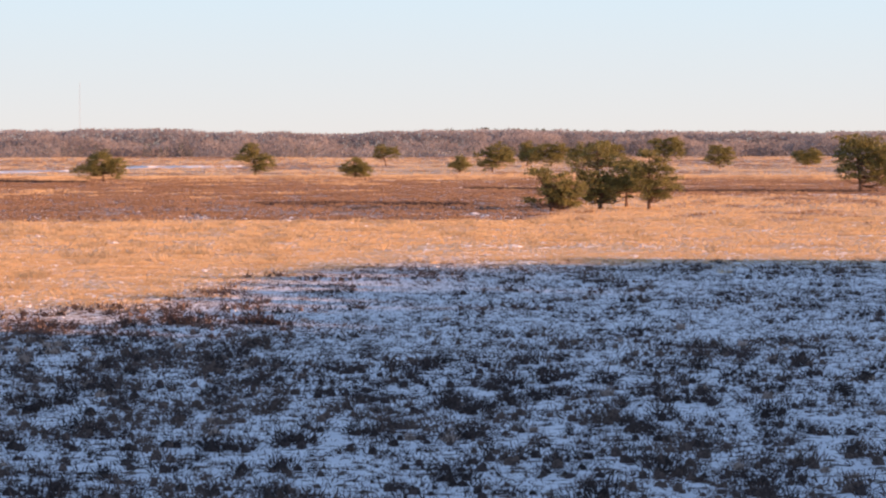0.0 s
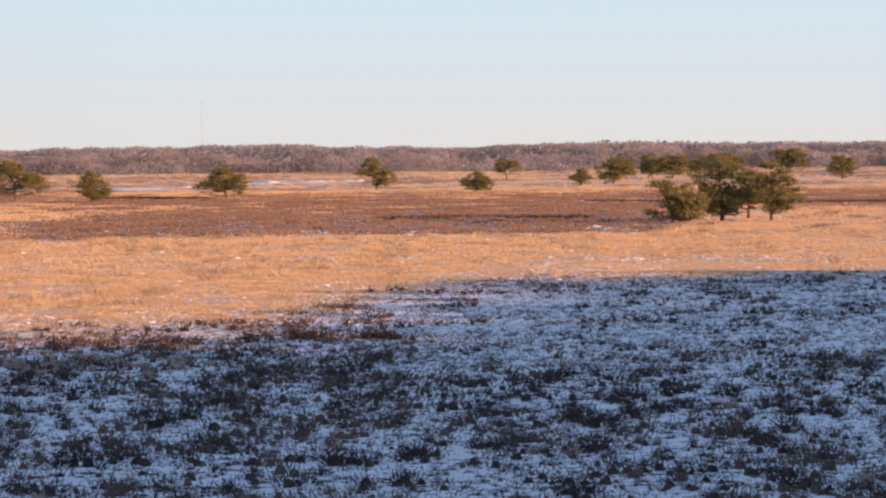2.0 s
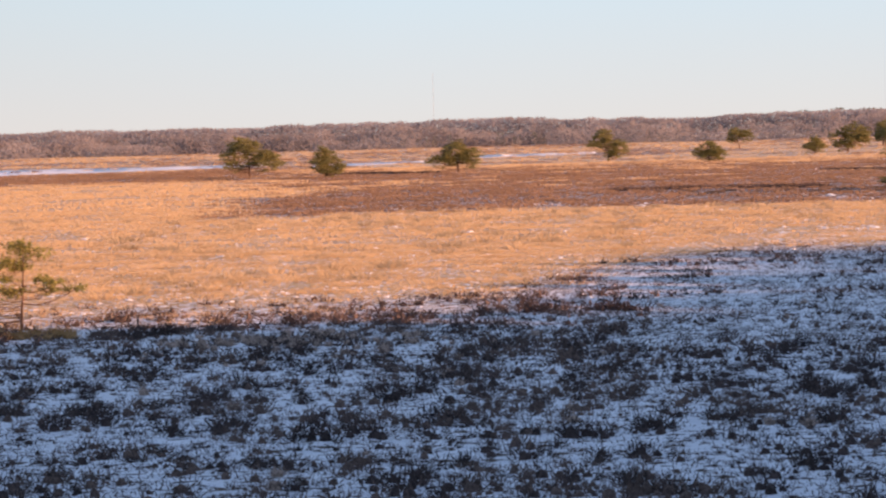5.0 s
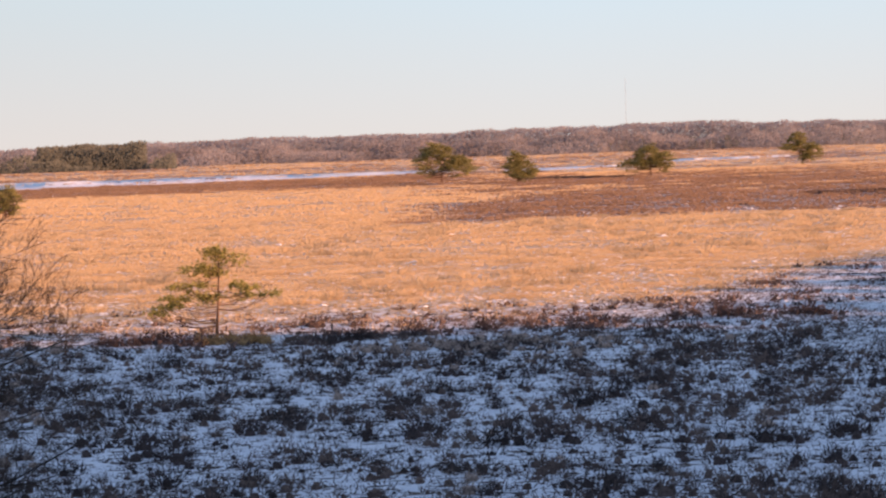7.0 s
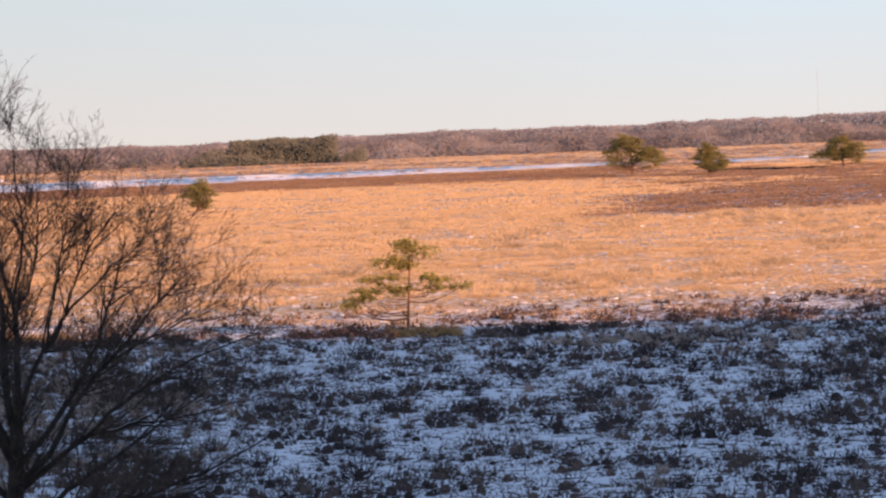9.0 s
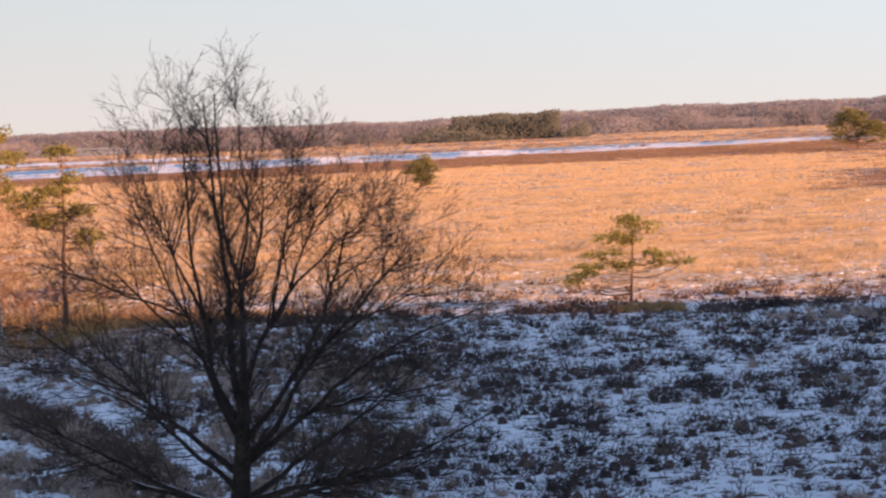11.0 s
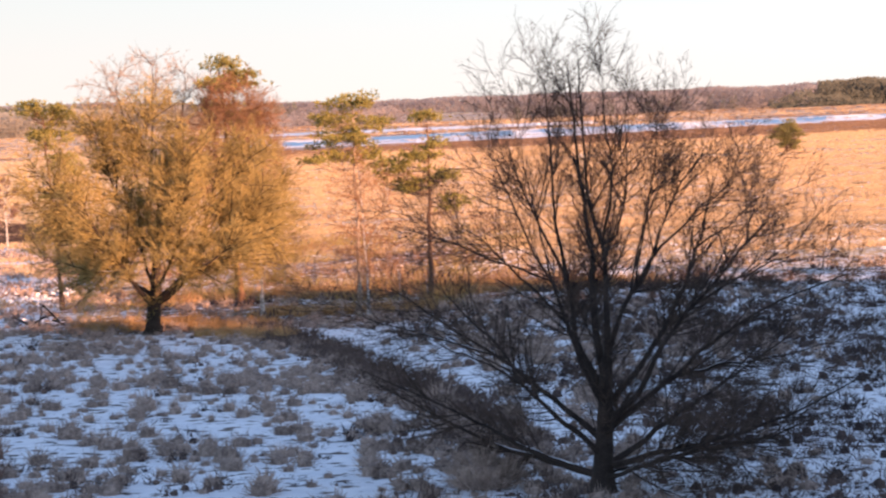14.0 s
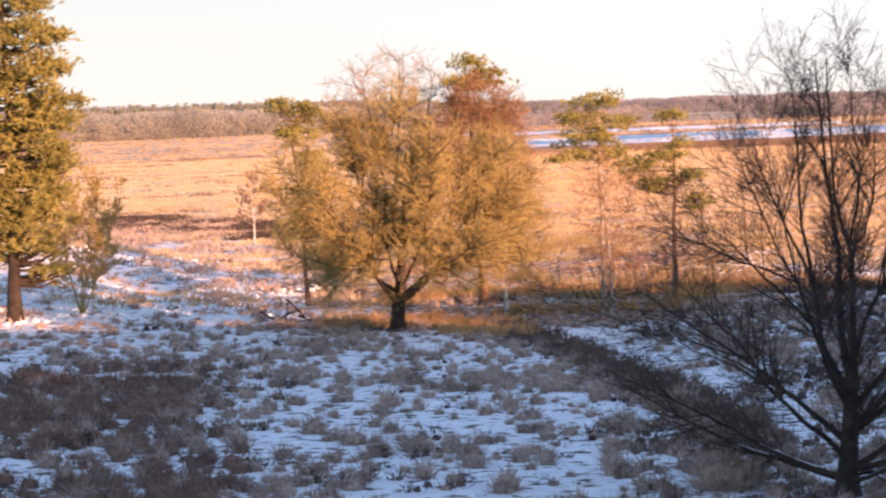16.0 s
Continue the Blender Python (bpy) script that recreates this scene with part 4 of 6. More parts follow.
def shoots(rng, paths, radii, gap, length, angle, up, wild, k, begin=0.15, fade=0.38):
    """Side shoots, one to each gap of length along the parents, shorter towards their tips."""
    n, m, _ = paths.shape
    long = np.linalg.norm(np.diff(paths, axis=1), axis=2).sum(1)
    row = np.repeat(np.arange(n), rng.poisson(long * (1 - begin) / gap))
    s = begin + (1 - begin) * rng.random(len(row))
    f = s * (m - 1)
    i = np.minimum(f.astype(int), m - 2)
    w = (f - i)[:, None]
    start = paths[row, i] * (1 - w) + paths[row, i + 1] * w
    along = unit(paths[row, i + 1] - paths[row, i])
    rad = (radii[row, i] * (1 - w[:, 0]) + radii[row, i + 1] * w[:, 0]) * 0.6
    side = unit(np.cross(along, rng.normal(size=along.shape)))
    a = np.radians(angle * (0.65 + 0.7 * rng.random(len(row))))[:, None]
    size = (length[0] + (length[1] - length[0]) * rng.random(len(row)) ** 1.4) * (1 - fade * s) * np.clip(long[row] / length[1], 0.5, 1)
    return run(rng, start, along * np.cos(a) + side * np.sin(a), size, k, up, wild), np.minimum(rad, 0.012 * size + 0.002)[:, None] * np.linspace(1, 0.35, k)[None, :]


def limbed_tree(name, turn, away, label, seed, trunk, girth, stems, bark, twig, orders, thin, sway=0.02, snow=0, stout=1.0, category="bare tree"):
    """A leafless tree: a trunk, limbs that fork from it or from one another, and four orders of shoots.
    trunk: places it passes; stems: places of each limb, the first on its parent; orders: gap, lengths, angle of each order."""
    rng = np.random.default_rng(seed)
    x, y = spot(turn, away)
    ob = thing(name, x, y, label, category, "", turn)
    k = 16
    bole = bend(rng, trunk, sway * 0.3, k)
    f = np.linspace(0, 1, k)
    wide = girth[0] + (girth[1] - girth[0]) * f + girth[0] * 0.5 * np.exp(-f * 12)
    paths, radii = [bole], [wide]
    for one in stems:
        known, width = np.concatenate(paths), np.concatenate(radii)
        at = int(np.argmin(np.linalg.norm(known - np.array(one[0]), axis=1)))
        path = bend(rng, [known[at], *one[1:]], sway, k)
        long = np.linalg.norm(np.diff(path, axis=0), axis=1).sum()
        paths.append(path)
        radii.append(min(width[at] * 0.85, (0.0115 * long + 0.014) * stout) * (1 - 0.86 * f ** 0.85))
    paths, radii = np.array(paths), np.array(radii)
    solid = [tubes(paths[:1], radii[:1], 12), tubes(paths[1:], radii[1:], 8)]
    made, order = [], (paths, radii)
    for j, (gap, length, angle, up, wild, points) in enumerate(orders):
        order = shoots(rng, *order, gap, length, angle, up, wild, points, 0.12 if j else 0.3)
        made.append(order)
    solid.append(tubes(made[0][0], np.maximum(made[0][1], thin), 5))
    part("trunk", mesh_of("trunk", *joined(solid)), bark, ob)
    fine = [tubes(made[1][0], np.maximum(made[1][1], thin * 0.8), 3)] + [slips(rng, c[0], thin * 1.6) for c in made[2:]]
    tagged(part("crown", mesh_of("crown", *joined(fine)), twig, ob), kind="stuff")
    if snow:
        # snow lies along the upper side of the flatter limbs
        rise = (paths[1:, 8, 2] - paths[1:, 1, 2]) / np.linalg.norm(paths[1:, 8] - paths[1:, 1], axis=1)
        pick = 1 + np.argsort(rise)[:snow]
        cap = paths[pick, 2:9] + np.array([0, 0, 1.0]) * radii[pick, 2:9, None] * 0.75
        lie = radii[pick, 2:9] * (0.25 + 0.3 * rng.random((len(pick), 7)))
        tagged(part("snow_cap", mesh_of("snow_cap", *tubes(cap, lie, 5)), M_SNOW, ob, "thin line of snow along the limbs"), kind="stuff")
    return ob


# the large bare tree in the shade
limbed_tree("bare_tree", 24.12, 57, "large leafless tree with dark spreading limbs on snowy heather", 41,
            [(0, 0, 0), (0.05, 0, 0.9), (0.1, 0, 1.8), (0.2, 0, 2.8)], (0.23, 0.12),
            [[(0.15, 0, 2.2), (0.0, 0.2, 3.6), (0.0, 0.3, 4.9), (-0.15, 0.3, 6.0), (-0.25, 0.4, 7.3), (-0.35, 0.4, 8.85)],
             [(0.2, 0, 2.7), (0.3, -0.2, 4.0), (0.3, -0.3, 5.0), (0.1, -0.4, 6.4), (0.0, -0.4, 8.9)], [(0.3, -0.3, 5.0), (0.55, -0.1, 5.5), (0.75, 0.1, 6.8), (0.85, 0.3, 8.2)],
             [(0.2, 0, 2.7), (0.55, 0.3, 3.9), (0.9, 0.5, 4.4), (1.4, 0.8, 5.8), (2.2, 1.1, 6.9)], [(0.1, 0, 1.75), (-0.3, -0.3, 2.6), (-0.6, -0.6, 3.3), (-0.95, -0.9, 4.3), (-1.3, -1.1, 5.2), (-1.95, -1.4, 7.0)],
             [(-0.75, -0.7, 3.7), (-1.5, -0.3, 4.6), (-2.1, -0.1, 5.3), (-2.9, 0.1, 5.9)], [(-1.0, -0.9, 4.4), (-1.1, -0.5, 5.5), (-1.25, -0.3, 6.4), (-1.4, -0.1, 7.9)],
             [(0.1, 0, 1.5), (0.8, -0.5, 2.1), (1.4, -1.0, 3.1), (2.0, -1.4, 3.9), (2.9, -1.8, 4.9), (3.5, -2.0, 5.6)], [(0.1, 0, 1.75), (1.05, 0.6, 2.7), (1.7, 1.0, 3.7), (2.1, 1.3, 4.8), (2.5, 1.5, 6.2)],
             [(0.1, 0, 1.25), (0.8, 0.4, 1.8), (1.6, 0.8, 2.3), (2.3, 1.0, 2.85), (3.4, 1.2, 3.4), (5.3, 1.5, 4.2)], [(0.05, 0, 0.5), (1.0, -0.4, 0.8), (1.8, -0.8, 1.1), (3.4, -1.2, 1.5), (5.4, -1.6, 2.5)],
             [(0, 0, 0.3), (1.3, 0.5, 0.65), (2.7, 1.1, 0.75), (5.2, 1.8, 1.5)], [(0.05, 0, 0.4), (-1.1, 0.3, 0.7), (-1.9, 0.6, 1.05), (-2.7, 0.7, 1.5), (-5.0, 1.1, 2.6)],
             [(0.05, 0, 0.75), (-0.4, -0.4, 1.3), (-0.9, -0.8, 1.65), (-1.5, -1.2, 2.3), (-1.9, -1.5, 3.0), (-2.6, -1.8, 3.9), (-3.1, -2.0, 4.5)],
             [(0, 0, 0.3), (0.6, -1.1, 0.5), (1.5, -2.3, 0.9), (2.9, -3.4, 1.5)], [(0.1, 0, 2.0), (-0.4, 0.6, 3.2), (-0.6, 1.0, 4.4), (-0.85, 1.3, 5.8), (-1.0, 1.4, 8.6)],
             [(0.7, 0.4, 4.2), (1.5, 0.1, 5.2), (2.35, -0.1, 6.0), (3.1, -0.2, 6.6)],
             [(0.1, 0, 1.4), (0.2, 1.0, 2.2), (0.0, 2.0, 3.6), (0.4, 2.8, 5.4)],
             [(0.1, 0, 1.1), (-0.9, 0.8, 1.9), (-2.2, 1.5, 2.9), (-4.4, 1.9, 4.4)], [(-1.5, -1.2, 2.3), (-2.4, -0.6, 2.9), (-3.6, -0.3, 3.6)],
             [(-0.95, -0.9, 4.3), (-2.4, -1.4, 5.1), (-3.7, -1.7, 5.6)], [(2.0, -1.4, 3.9), (3.2, -1.2, 4.4), (4.6, -1.0, 5.0)],
             [(1.6, 0.8, 2.3), (3.0, 0.3, 2.6), (5.2, 0.1, 3.0)], [(-1.9, -1.5, 3.0), (-3.4, -1.1, 3.5), (-5.4, -0.8, 4.3)],
             [(-0.6, 1.0, 4.4), (-1.3, 1.6, 6.0), (-1.6, 1.7, 7.4)], [(0, 0, 0.3), (-1.3, 0.9, 0.7), (-2.8, 1.8, 1.2), (-4.8, 2.6, 2.3)],
             [(0.05, 0, 0.6), (1.2, 1.0, 1.1), (2.6, 2.0, 1.8), (4.6, 2.8, 3.1)],
             [(0.85, 0.1, 6.6), (1.2, -0.3, 7.1), (1.6, -0.5, 7.7)], [(0.75, 0.4, 4.2), (1.05, -0.2, 5.5), (1.2, -0.3, 6.7), (1.25, -0.4, 8.0)], [(0.3, -0.3, 5.0), (0.45, -0.7, 6.4), (0.5, -0.9, 7.4), (0.45, -1.0, 8.6)], [(2.1, 1.3, 4.8), (3.1, 1.5, 5.6), (3.9, 1.6, 6.2)]],
            M_BARK_DARK, M_TWIG_DARK, ((0.15, (0.8, 2.3), 42, 0.35, 0.05, 7), (0.105, (0.4, 1.15), 44, 0.3, 0.06, 4), (0.1, (0.18, 0.5), 42, 0.25, 0.06, 3), (0.18, (0.1, 0.3), 42, 0.2, 0.05, 2)), 0.0048, sway=0.028, snow=7)
# the ochre oak in the sun
limbed_tree("oak_tree", 33.2, 106, "leafless oak with a dense ochre crown of fine twigs", 42,
            [(0, 0, 0), (0.08, 0, 0.6), (0.1, 0, 1.3)], (0.3, 0.24),
            [[(0.1, 0, 1.3), (0.1, 0.1, 2.0), (0.3, 0.2, 3.2), (0.5, 0.3, 4.6), (0.7, 0.4, 6.4)], [(0.1, 0, 1.1), (-0.5, -0.3, 1.9), (-1.0, -0.6, 2.8), (-1.9, -0.9, 4.2), (-2.6, -1.1, 5.8)],
             [(0.1, 0, 1.1), (0.9, 0.3, 1.6), (1.7, 0.5, 2.4), (2.1, 0.6, 3.5), (2.5, 0.7, 5.0), (2.8, 0.8, 6.6)], [(0.1, 0.05, 1.6), (0.7, -0.6, 2.4), (1.2, -1.3, 3.6), (1.7, -1.9, 5.6)],
             [(0.1, 0.1, 1.9), (-0.1, 0.9, 2.8), (-0.5, 1.8, 4.2), (-1.0, 2.4, 6.4)], [(2.0, 0.6, 3.2), (3.0, 1.0, 3.9), (4.1, 1.3, 4.9)],
             [(-1.2, -0.7, 3.1), (-2.5, -0.2, 3.8), (-4.2, 0.1, 4.7)], [(0.3, 0.2, 3.2), (-0.5, 0.2, 4.4), (-1.1, 0.1, 6.0), (-1.5, 0.1, 7.6)],
             [(0.4, 0.3, 4.2), (1.3, 0.2, 5.4), (1.9, 0.1, 7.2)], [(0.5, 0.3, 4.6), (0.3, 0.1, 6.4), (0.2, 0, 8.0)],
             [(1.8, 0.5, 2.6), (2.9, 0.1, 3.0), (4.2, -0.2, 3.8)], [(-0.8, -0.5, 2.4), (-2.1, -0.9, 2.8), (-3.9, -1.2, 3.4)],
             [(2.4, 0.7, 4.8), (3.3, 0.5, 5.9), (3.9, 0.4, 6.9)], [(-1.9, -0.9, 4.2), (-3.0, -0.7, 5.3), (-3.9, -0.6, 6.4)],
             [(0.1, 0, 1.2), (1.0, -0.8, 1.9), (2.3, -1.6, 2.7), (3.6, -2.1, 3.7)], [(0.1, 0.05, 1.5), (-0.9, 0.9, 2.2), (-2.2, 1.7, 3.1), (-3.4, 2.2, 4.4)], [(0.3, 0.2, 3.2), (0.9, -0.6, 4.2), (1.2, -1.2, 5.6), (1.3, -1.5, 7.0)],
             [(2.1, 0.6, 3.5), (3.3, 0.2, 4.2), (4.6, 0.0, 5.4)], [(1.7, 0.5, 2.4), (3.0, 1.2, 2.7), (4.6, 1.6, 3.2)]],
            M_BARK_OAK, M_TWIG_GOLD, ((0.09, (0.8, 2.6), 48, 0.28, 0.06, 7), (0.09, (0.4, 1.25), 46, 0.25, 0.07, 4), (0.11, (0.24, 0.75), 42, 0.2, 0.07, 3), (0.34, (0.14, 0.4), 42, 0.15, 0.05, 2)), 0.0125, sway=0.035, snow=5, stout=1.6, category="oak tree")
# trees round and behind the oak
grown_tree("bare_tree", 33.05, 127, "tall leafless tree with pale fanned twigs rising behind the oak", 43,
           [[(-0.3, 0.2, 4.0), (-0.9, 0.3, 7.0), (-1.4, 0.4, 9.4)], [(0.1, -0.2, 4.0), (0.1, -0.3, 7.0), (0.3, -0.4, 10.0)],
            [(0.4, 0.3, 4.0), (1.0, 0.4, 7.0), (1.6, 0.4, 9.2)]],
           ([5.5, 7.0, 8.5, 10.0, 10.8, 11.3], [1.6, 3.0, 3.3, 2.7, 1.7, 0.4], [1.6, 3.0, 3.3, 2.7, 1.7, 0.4]),
           700, M_BARK_OAK, M_TWIG_PALE, step=0.26, kill=0.45, reach=2.5, tip=0.0075, power=2.2, twigs=(3, 0.6, 3, 0.3), width=0.02, bole=(2.2, 0.14), limb=0.02)
grown_tree("birch_tree", 31.35, 121, "birch with a hazy russet crown of fine twigs", 44,
           [[(-0.2, 0.1, 3.5), (-0.5, 0.2, 6.0), (-0.9, 0.3, 8.6)], [(0.1, -0.1, 3.5), (0.4, -0.2, 6.0), (0.9, -0.2, 8.4)], [(0.0, 0.3, 3.5), (0.1, 0.5, 6.0), (0.0, 0.6, 9.0)]],
           ([3.0, 4.5, 6.5, 8.0, 9.3, 9.9], [0.9, 1.5, 1.9, 1.9, 1.2, 0.2], [0.9, 1.5, 2.0, 2.0, 1.3, 0.2]),
           620, M_TWIG_RED, M_TWIG_RED, step=0.24, kill=0.4, reach=2.2, tip=0.006, power=2.3, twigs=(6, 0.75, 5, 0.4), width=0.02, bole=(1.2, 0.1), limb=0.02)
grown_tree("birch_tree", 28.75, 109, "pale-stemmed birch with thin brown twigs beside a slender pine", 49,
           [[(0.1, 0.1, 2.6), (-0.1, 0.2, 4.4), (-0.2, 0.3, 6.2)], [(0.3, -0.1, 2.6), (0.7, -0.2, 4.0), (1.0, -0.2, 5.2)]],
           ([1.6, 2.6, 4.0, 5.5, 6.4], [0.8, 1.4, 1.6, 1.3, 0.4], [0.8, 1.4, 1.6, 1.2, 0.4]),
           300, M_BIRCH, M_TWIG_RED, step=0.22, kill=0.38, reach=2.0, tip=0.005, twigs=(3, 0.55, 3, 0.28), width=0.016, bole=(1.0, 0.06), limb=0.02)
grown_tree("birch_tree", 30.93, 111, "slender pale-stemmed birch with thin ochre twigs", 45,
           [[(0, 0, 0.9), (0.1, 0.1, 2.6), (0.2, 0.2, 4.4), (0.1, 0.2, 6.9)], [(0.1, 0, 1.6), (0.6, -0.2, 3.4), (1.0, -0.2, 5.4)], [(0.1, 0, 1.4), (-0.5, 0.1, 3.2), (-0.9, 0.2, 5.2)]],
           ([1.2, 2.2, 4.0, 6.0, 7.2, 7.8], [0.9, 1.5, 1.8, 1.6, 0.9, 0.2], [0.8, 1.4, 1.7, 1.5, 0.9, 0.2]),
           620, M_BIRCH, M_TWIG_GOLD, step=0.22, kill=0.38, reach=2.0, tip=0.005, twigs=(5, 0.7, 5, 0.36), width=0.018, bole=(1.0, 0.07), limb=0.02)
bare_tree("birch_sapling", 36.02, 182, "small bare sapling with a pale stem on snowy heath", 46,
          [(0.1, 0, 4.8, 0.07, 0.0)], (18, 1.8), M_BIRCH, M_BRACKEN,
          {"shape": ([0, 0.4, 1.0], [0.8, 0.9, 0.4]), "low": 25, "high": 60, "from": 0.3, "counts": (8, 6, 4), "thick": 0.02})
bare_tree("willow_bush", 39.6, 121, "leafless ochre bush of thin upright shoots", 47,
          [(-0.8, 0.1, 5.8, 0.05, 0.0), (0.9, 0.2, 6.2, 0.05, 0.0), (0.2, -0.4, 5.2, 0.05, 0.0), (2.0, 0.3, 5.4, 0.05, 0.0)], (18, 2.2), M_TWIG_GOLD, M_TWIG_GOLD,
          {"shape": ([0, 0.4, 1.0], [0.8, 0.9, 0.4]), "low": 25, "high": 60, "from": 0.15, "counts": (11, 7, 6), "thick": 0.009}, category="bush")
bare_tree("birch_sapling", 19.0, 114, "thin leafless sapling with reddish twigs", 48,
          [(0.2, 0, 2.6, 0.03, 0.0), (-0.6, 0, 2.2, 0.025, 0.0), (0.9, 0.2, 2.0, 0.025, 0.0)], (10, 1.0), M_TWIG_RED, M_TWIG_RED,
          {"shape": ([0, 0.4, 1.0], [0.8, 0.9, 0.4]), "low": 25, "high": 65, "counts": (5, 3, 2), "thick": 0.006})
for turn, away, seed in ((28.1, 119, 51), (27.55, 118, 52)):
    bare_tree("birch_sapling", turn, away, "short white birch stem among dark heather", seed,
              [(0.05, 0, 1.5, 0.045, 0.0)], (8, 0.7), M_BIRCH, M_TWIG_RED,
              {"shape": ([0, 1.0], [0.8, 0.5]), "low": 30, "high": 60, "from": 0.5, "counts": (4, 3, 2), "thick": 0.006}, group="birch stems")
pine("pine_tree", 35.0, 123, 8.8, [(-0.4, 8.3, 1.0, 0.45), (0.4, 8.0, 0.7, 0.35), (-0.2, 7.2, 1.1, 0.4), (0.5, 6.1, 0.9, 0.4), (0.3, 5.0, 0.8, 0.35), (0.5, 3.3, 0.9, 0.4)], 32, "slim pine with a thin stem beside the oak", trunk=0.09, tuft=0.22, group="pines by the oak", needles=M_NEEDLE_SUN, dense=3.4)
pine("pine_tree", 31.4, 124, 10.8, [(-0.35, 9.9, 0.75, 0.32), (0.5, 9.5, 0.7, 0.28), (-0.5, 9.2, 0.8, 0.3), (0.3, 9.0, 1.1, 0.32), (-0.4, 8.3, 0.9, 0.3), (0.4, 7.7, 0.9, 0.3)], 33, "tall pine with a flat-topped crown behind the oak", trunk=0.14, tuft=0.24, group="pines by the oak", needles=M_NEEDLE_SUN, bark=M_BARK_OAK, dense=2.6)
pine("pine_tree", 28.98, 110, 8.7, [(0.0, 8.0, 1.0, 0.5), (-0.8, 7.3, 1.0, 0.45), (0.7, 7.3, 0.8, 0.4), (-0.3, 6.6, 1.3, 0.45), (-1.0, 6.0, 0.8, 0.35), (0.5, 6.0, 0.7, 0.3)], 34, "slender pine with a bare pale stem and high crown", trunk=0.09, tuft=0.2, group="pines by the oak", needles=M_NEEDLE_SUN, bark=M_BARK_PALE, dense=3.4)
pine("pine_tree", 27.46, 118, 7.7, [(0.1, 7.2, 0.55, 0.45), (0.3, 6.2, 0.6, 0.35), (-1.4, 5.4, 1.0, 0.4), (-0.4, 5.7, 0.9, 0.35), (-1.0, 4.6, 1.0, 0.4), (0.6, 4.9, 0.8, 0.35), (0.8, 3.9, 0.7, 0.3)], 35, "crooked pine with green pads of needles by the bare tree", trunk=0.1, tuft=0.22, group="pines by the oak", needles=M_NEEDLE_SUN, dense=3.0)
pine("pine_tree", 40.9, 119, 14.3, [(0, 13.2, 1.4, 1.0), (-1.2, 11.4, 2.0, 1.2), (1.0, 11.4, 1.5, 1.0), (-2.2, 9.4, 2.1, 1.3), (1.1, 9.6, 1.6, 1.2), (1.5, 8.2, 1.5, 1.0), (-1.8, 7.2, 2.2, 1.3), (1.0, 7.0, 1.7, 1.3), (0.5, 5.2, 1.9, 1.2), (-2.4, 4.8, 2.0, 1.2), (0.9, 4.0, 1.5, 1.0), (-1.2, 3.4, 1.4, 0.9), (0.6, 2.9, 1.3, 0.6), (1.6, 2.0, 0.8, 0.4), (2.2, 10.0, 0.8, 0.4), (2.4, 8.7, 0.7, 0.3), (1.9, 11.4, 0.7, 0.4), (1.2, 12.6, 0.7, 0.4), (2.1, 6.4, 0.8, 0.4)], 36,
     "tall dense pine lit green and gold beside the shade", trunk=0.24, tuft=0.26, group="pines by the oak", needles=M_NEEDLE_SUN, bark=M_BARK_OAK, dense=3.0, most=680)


# ---- far mast ----
def mast():
    x, y = spot(7.39, 2600)
    ob = thing("radio_mast", x, y, "thin far radio mast above the woodland", "mast", "", 7.4)
    s = np.linspace(0, 1, 12)
    for k in range(3):
        a = k * 2.094
        path = np.stack([np.cos(a) * 0.5 * (1 - 0.6 * s), np.sin(a) * 0.5 * (1 - 0.6 * s), s * 64], 1)
        part("leg", mesh_of("leg", *tubes(path[None], np.full((1, 12), 0.05), 5)), M_STEEL, ob)
    rings = []
    for h in np.linspace(0.03, 0.98, 30):
        w = 0.5 * (1 - 0.6 * h)
        c = [np.array([np.cos(k * 2.094) * w, np.sin(k * 2.094) * w, h * 64 + (k % 2) * 1.0]) for k in range(4)]
        rings += [np.stack([c[k], c[k + 1]]) for k in range(3)]
    tagged(part("bracing", mesh_of("bracing", *tubes(np.array(rings), np.full((len(rings), 2), 0.03), 4)), M_STEEL, ob), kind="stuff")


mast()


# ---- fallen branches under the slim pine ----
def branch_pile(turn, away):
    rng = np.random.default_rng(90)
    x, y = spot(turn, away)
    ob = thing("branch_pile", x, y, "small heap of dark fallen branches on snow", "branches", "", turn)
    for k in range(7):
        foot = np.array([[rng.uniform(-0.9, 0.5), rng.uniform(-0.4, 0.4), 0.05 + 0.04 * k]])
        way = unit(np.array([[rng.uniform(-1, 1), rng.uniform(-0.6, 0.6), rng.uniform(0.0, 0.45)]]))
        path = run(rng, foot, way, np.array([rng.uniform(0.8, 1.5)]), 7, 0.0, 0.12)
        girth = np.linspace(0.05, 0.012, 7)[None]
        side, thin = sprout(rng, path, girth, 5, 4, 0.4, 45, 0.1, 0.1, 0.3)
        part("branch", mesh_of("branch", *joined([tubes(path, girth, 6), tubes(side, np.maximum(thin, 0.008), 4)])), M_BARK_DARK, ob)


branch_pile(35.3, 113)


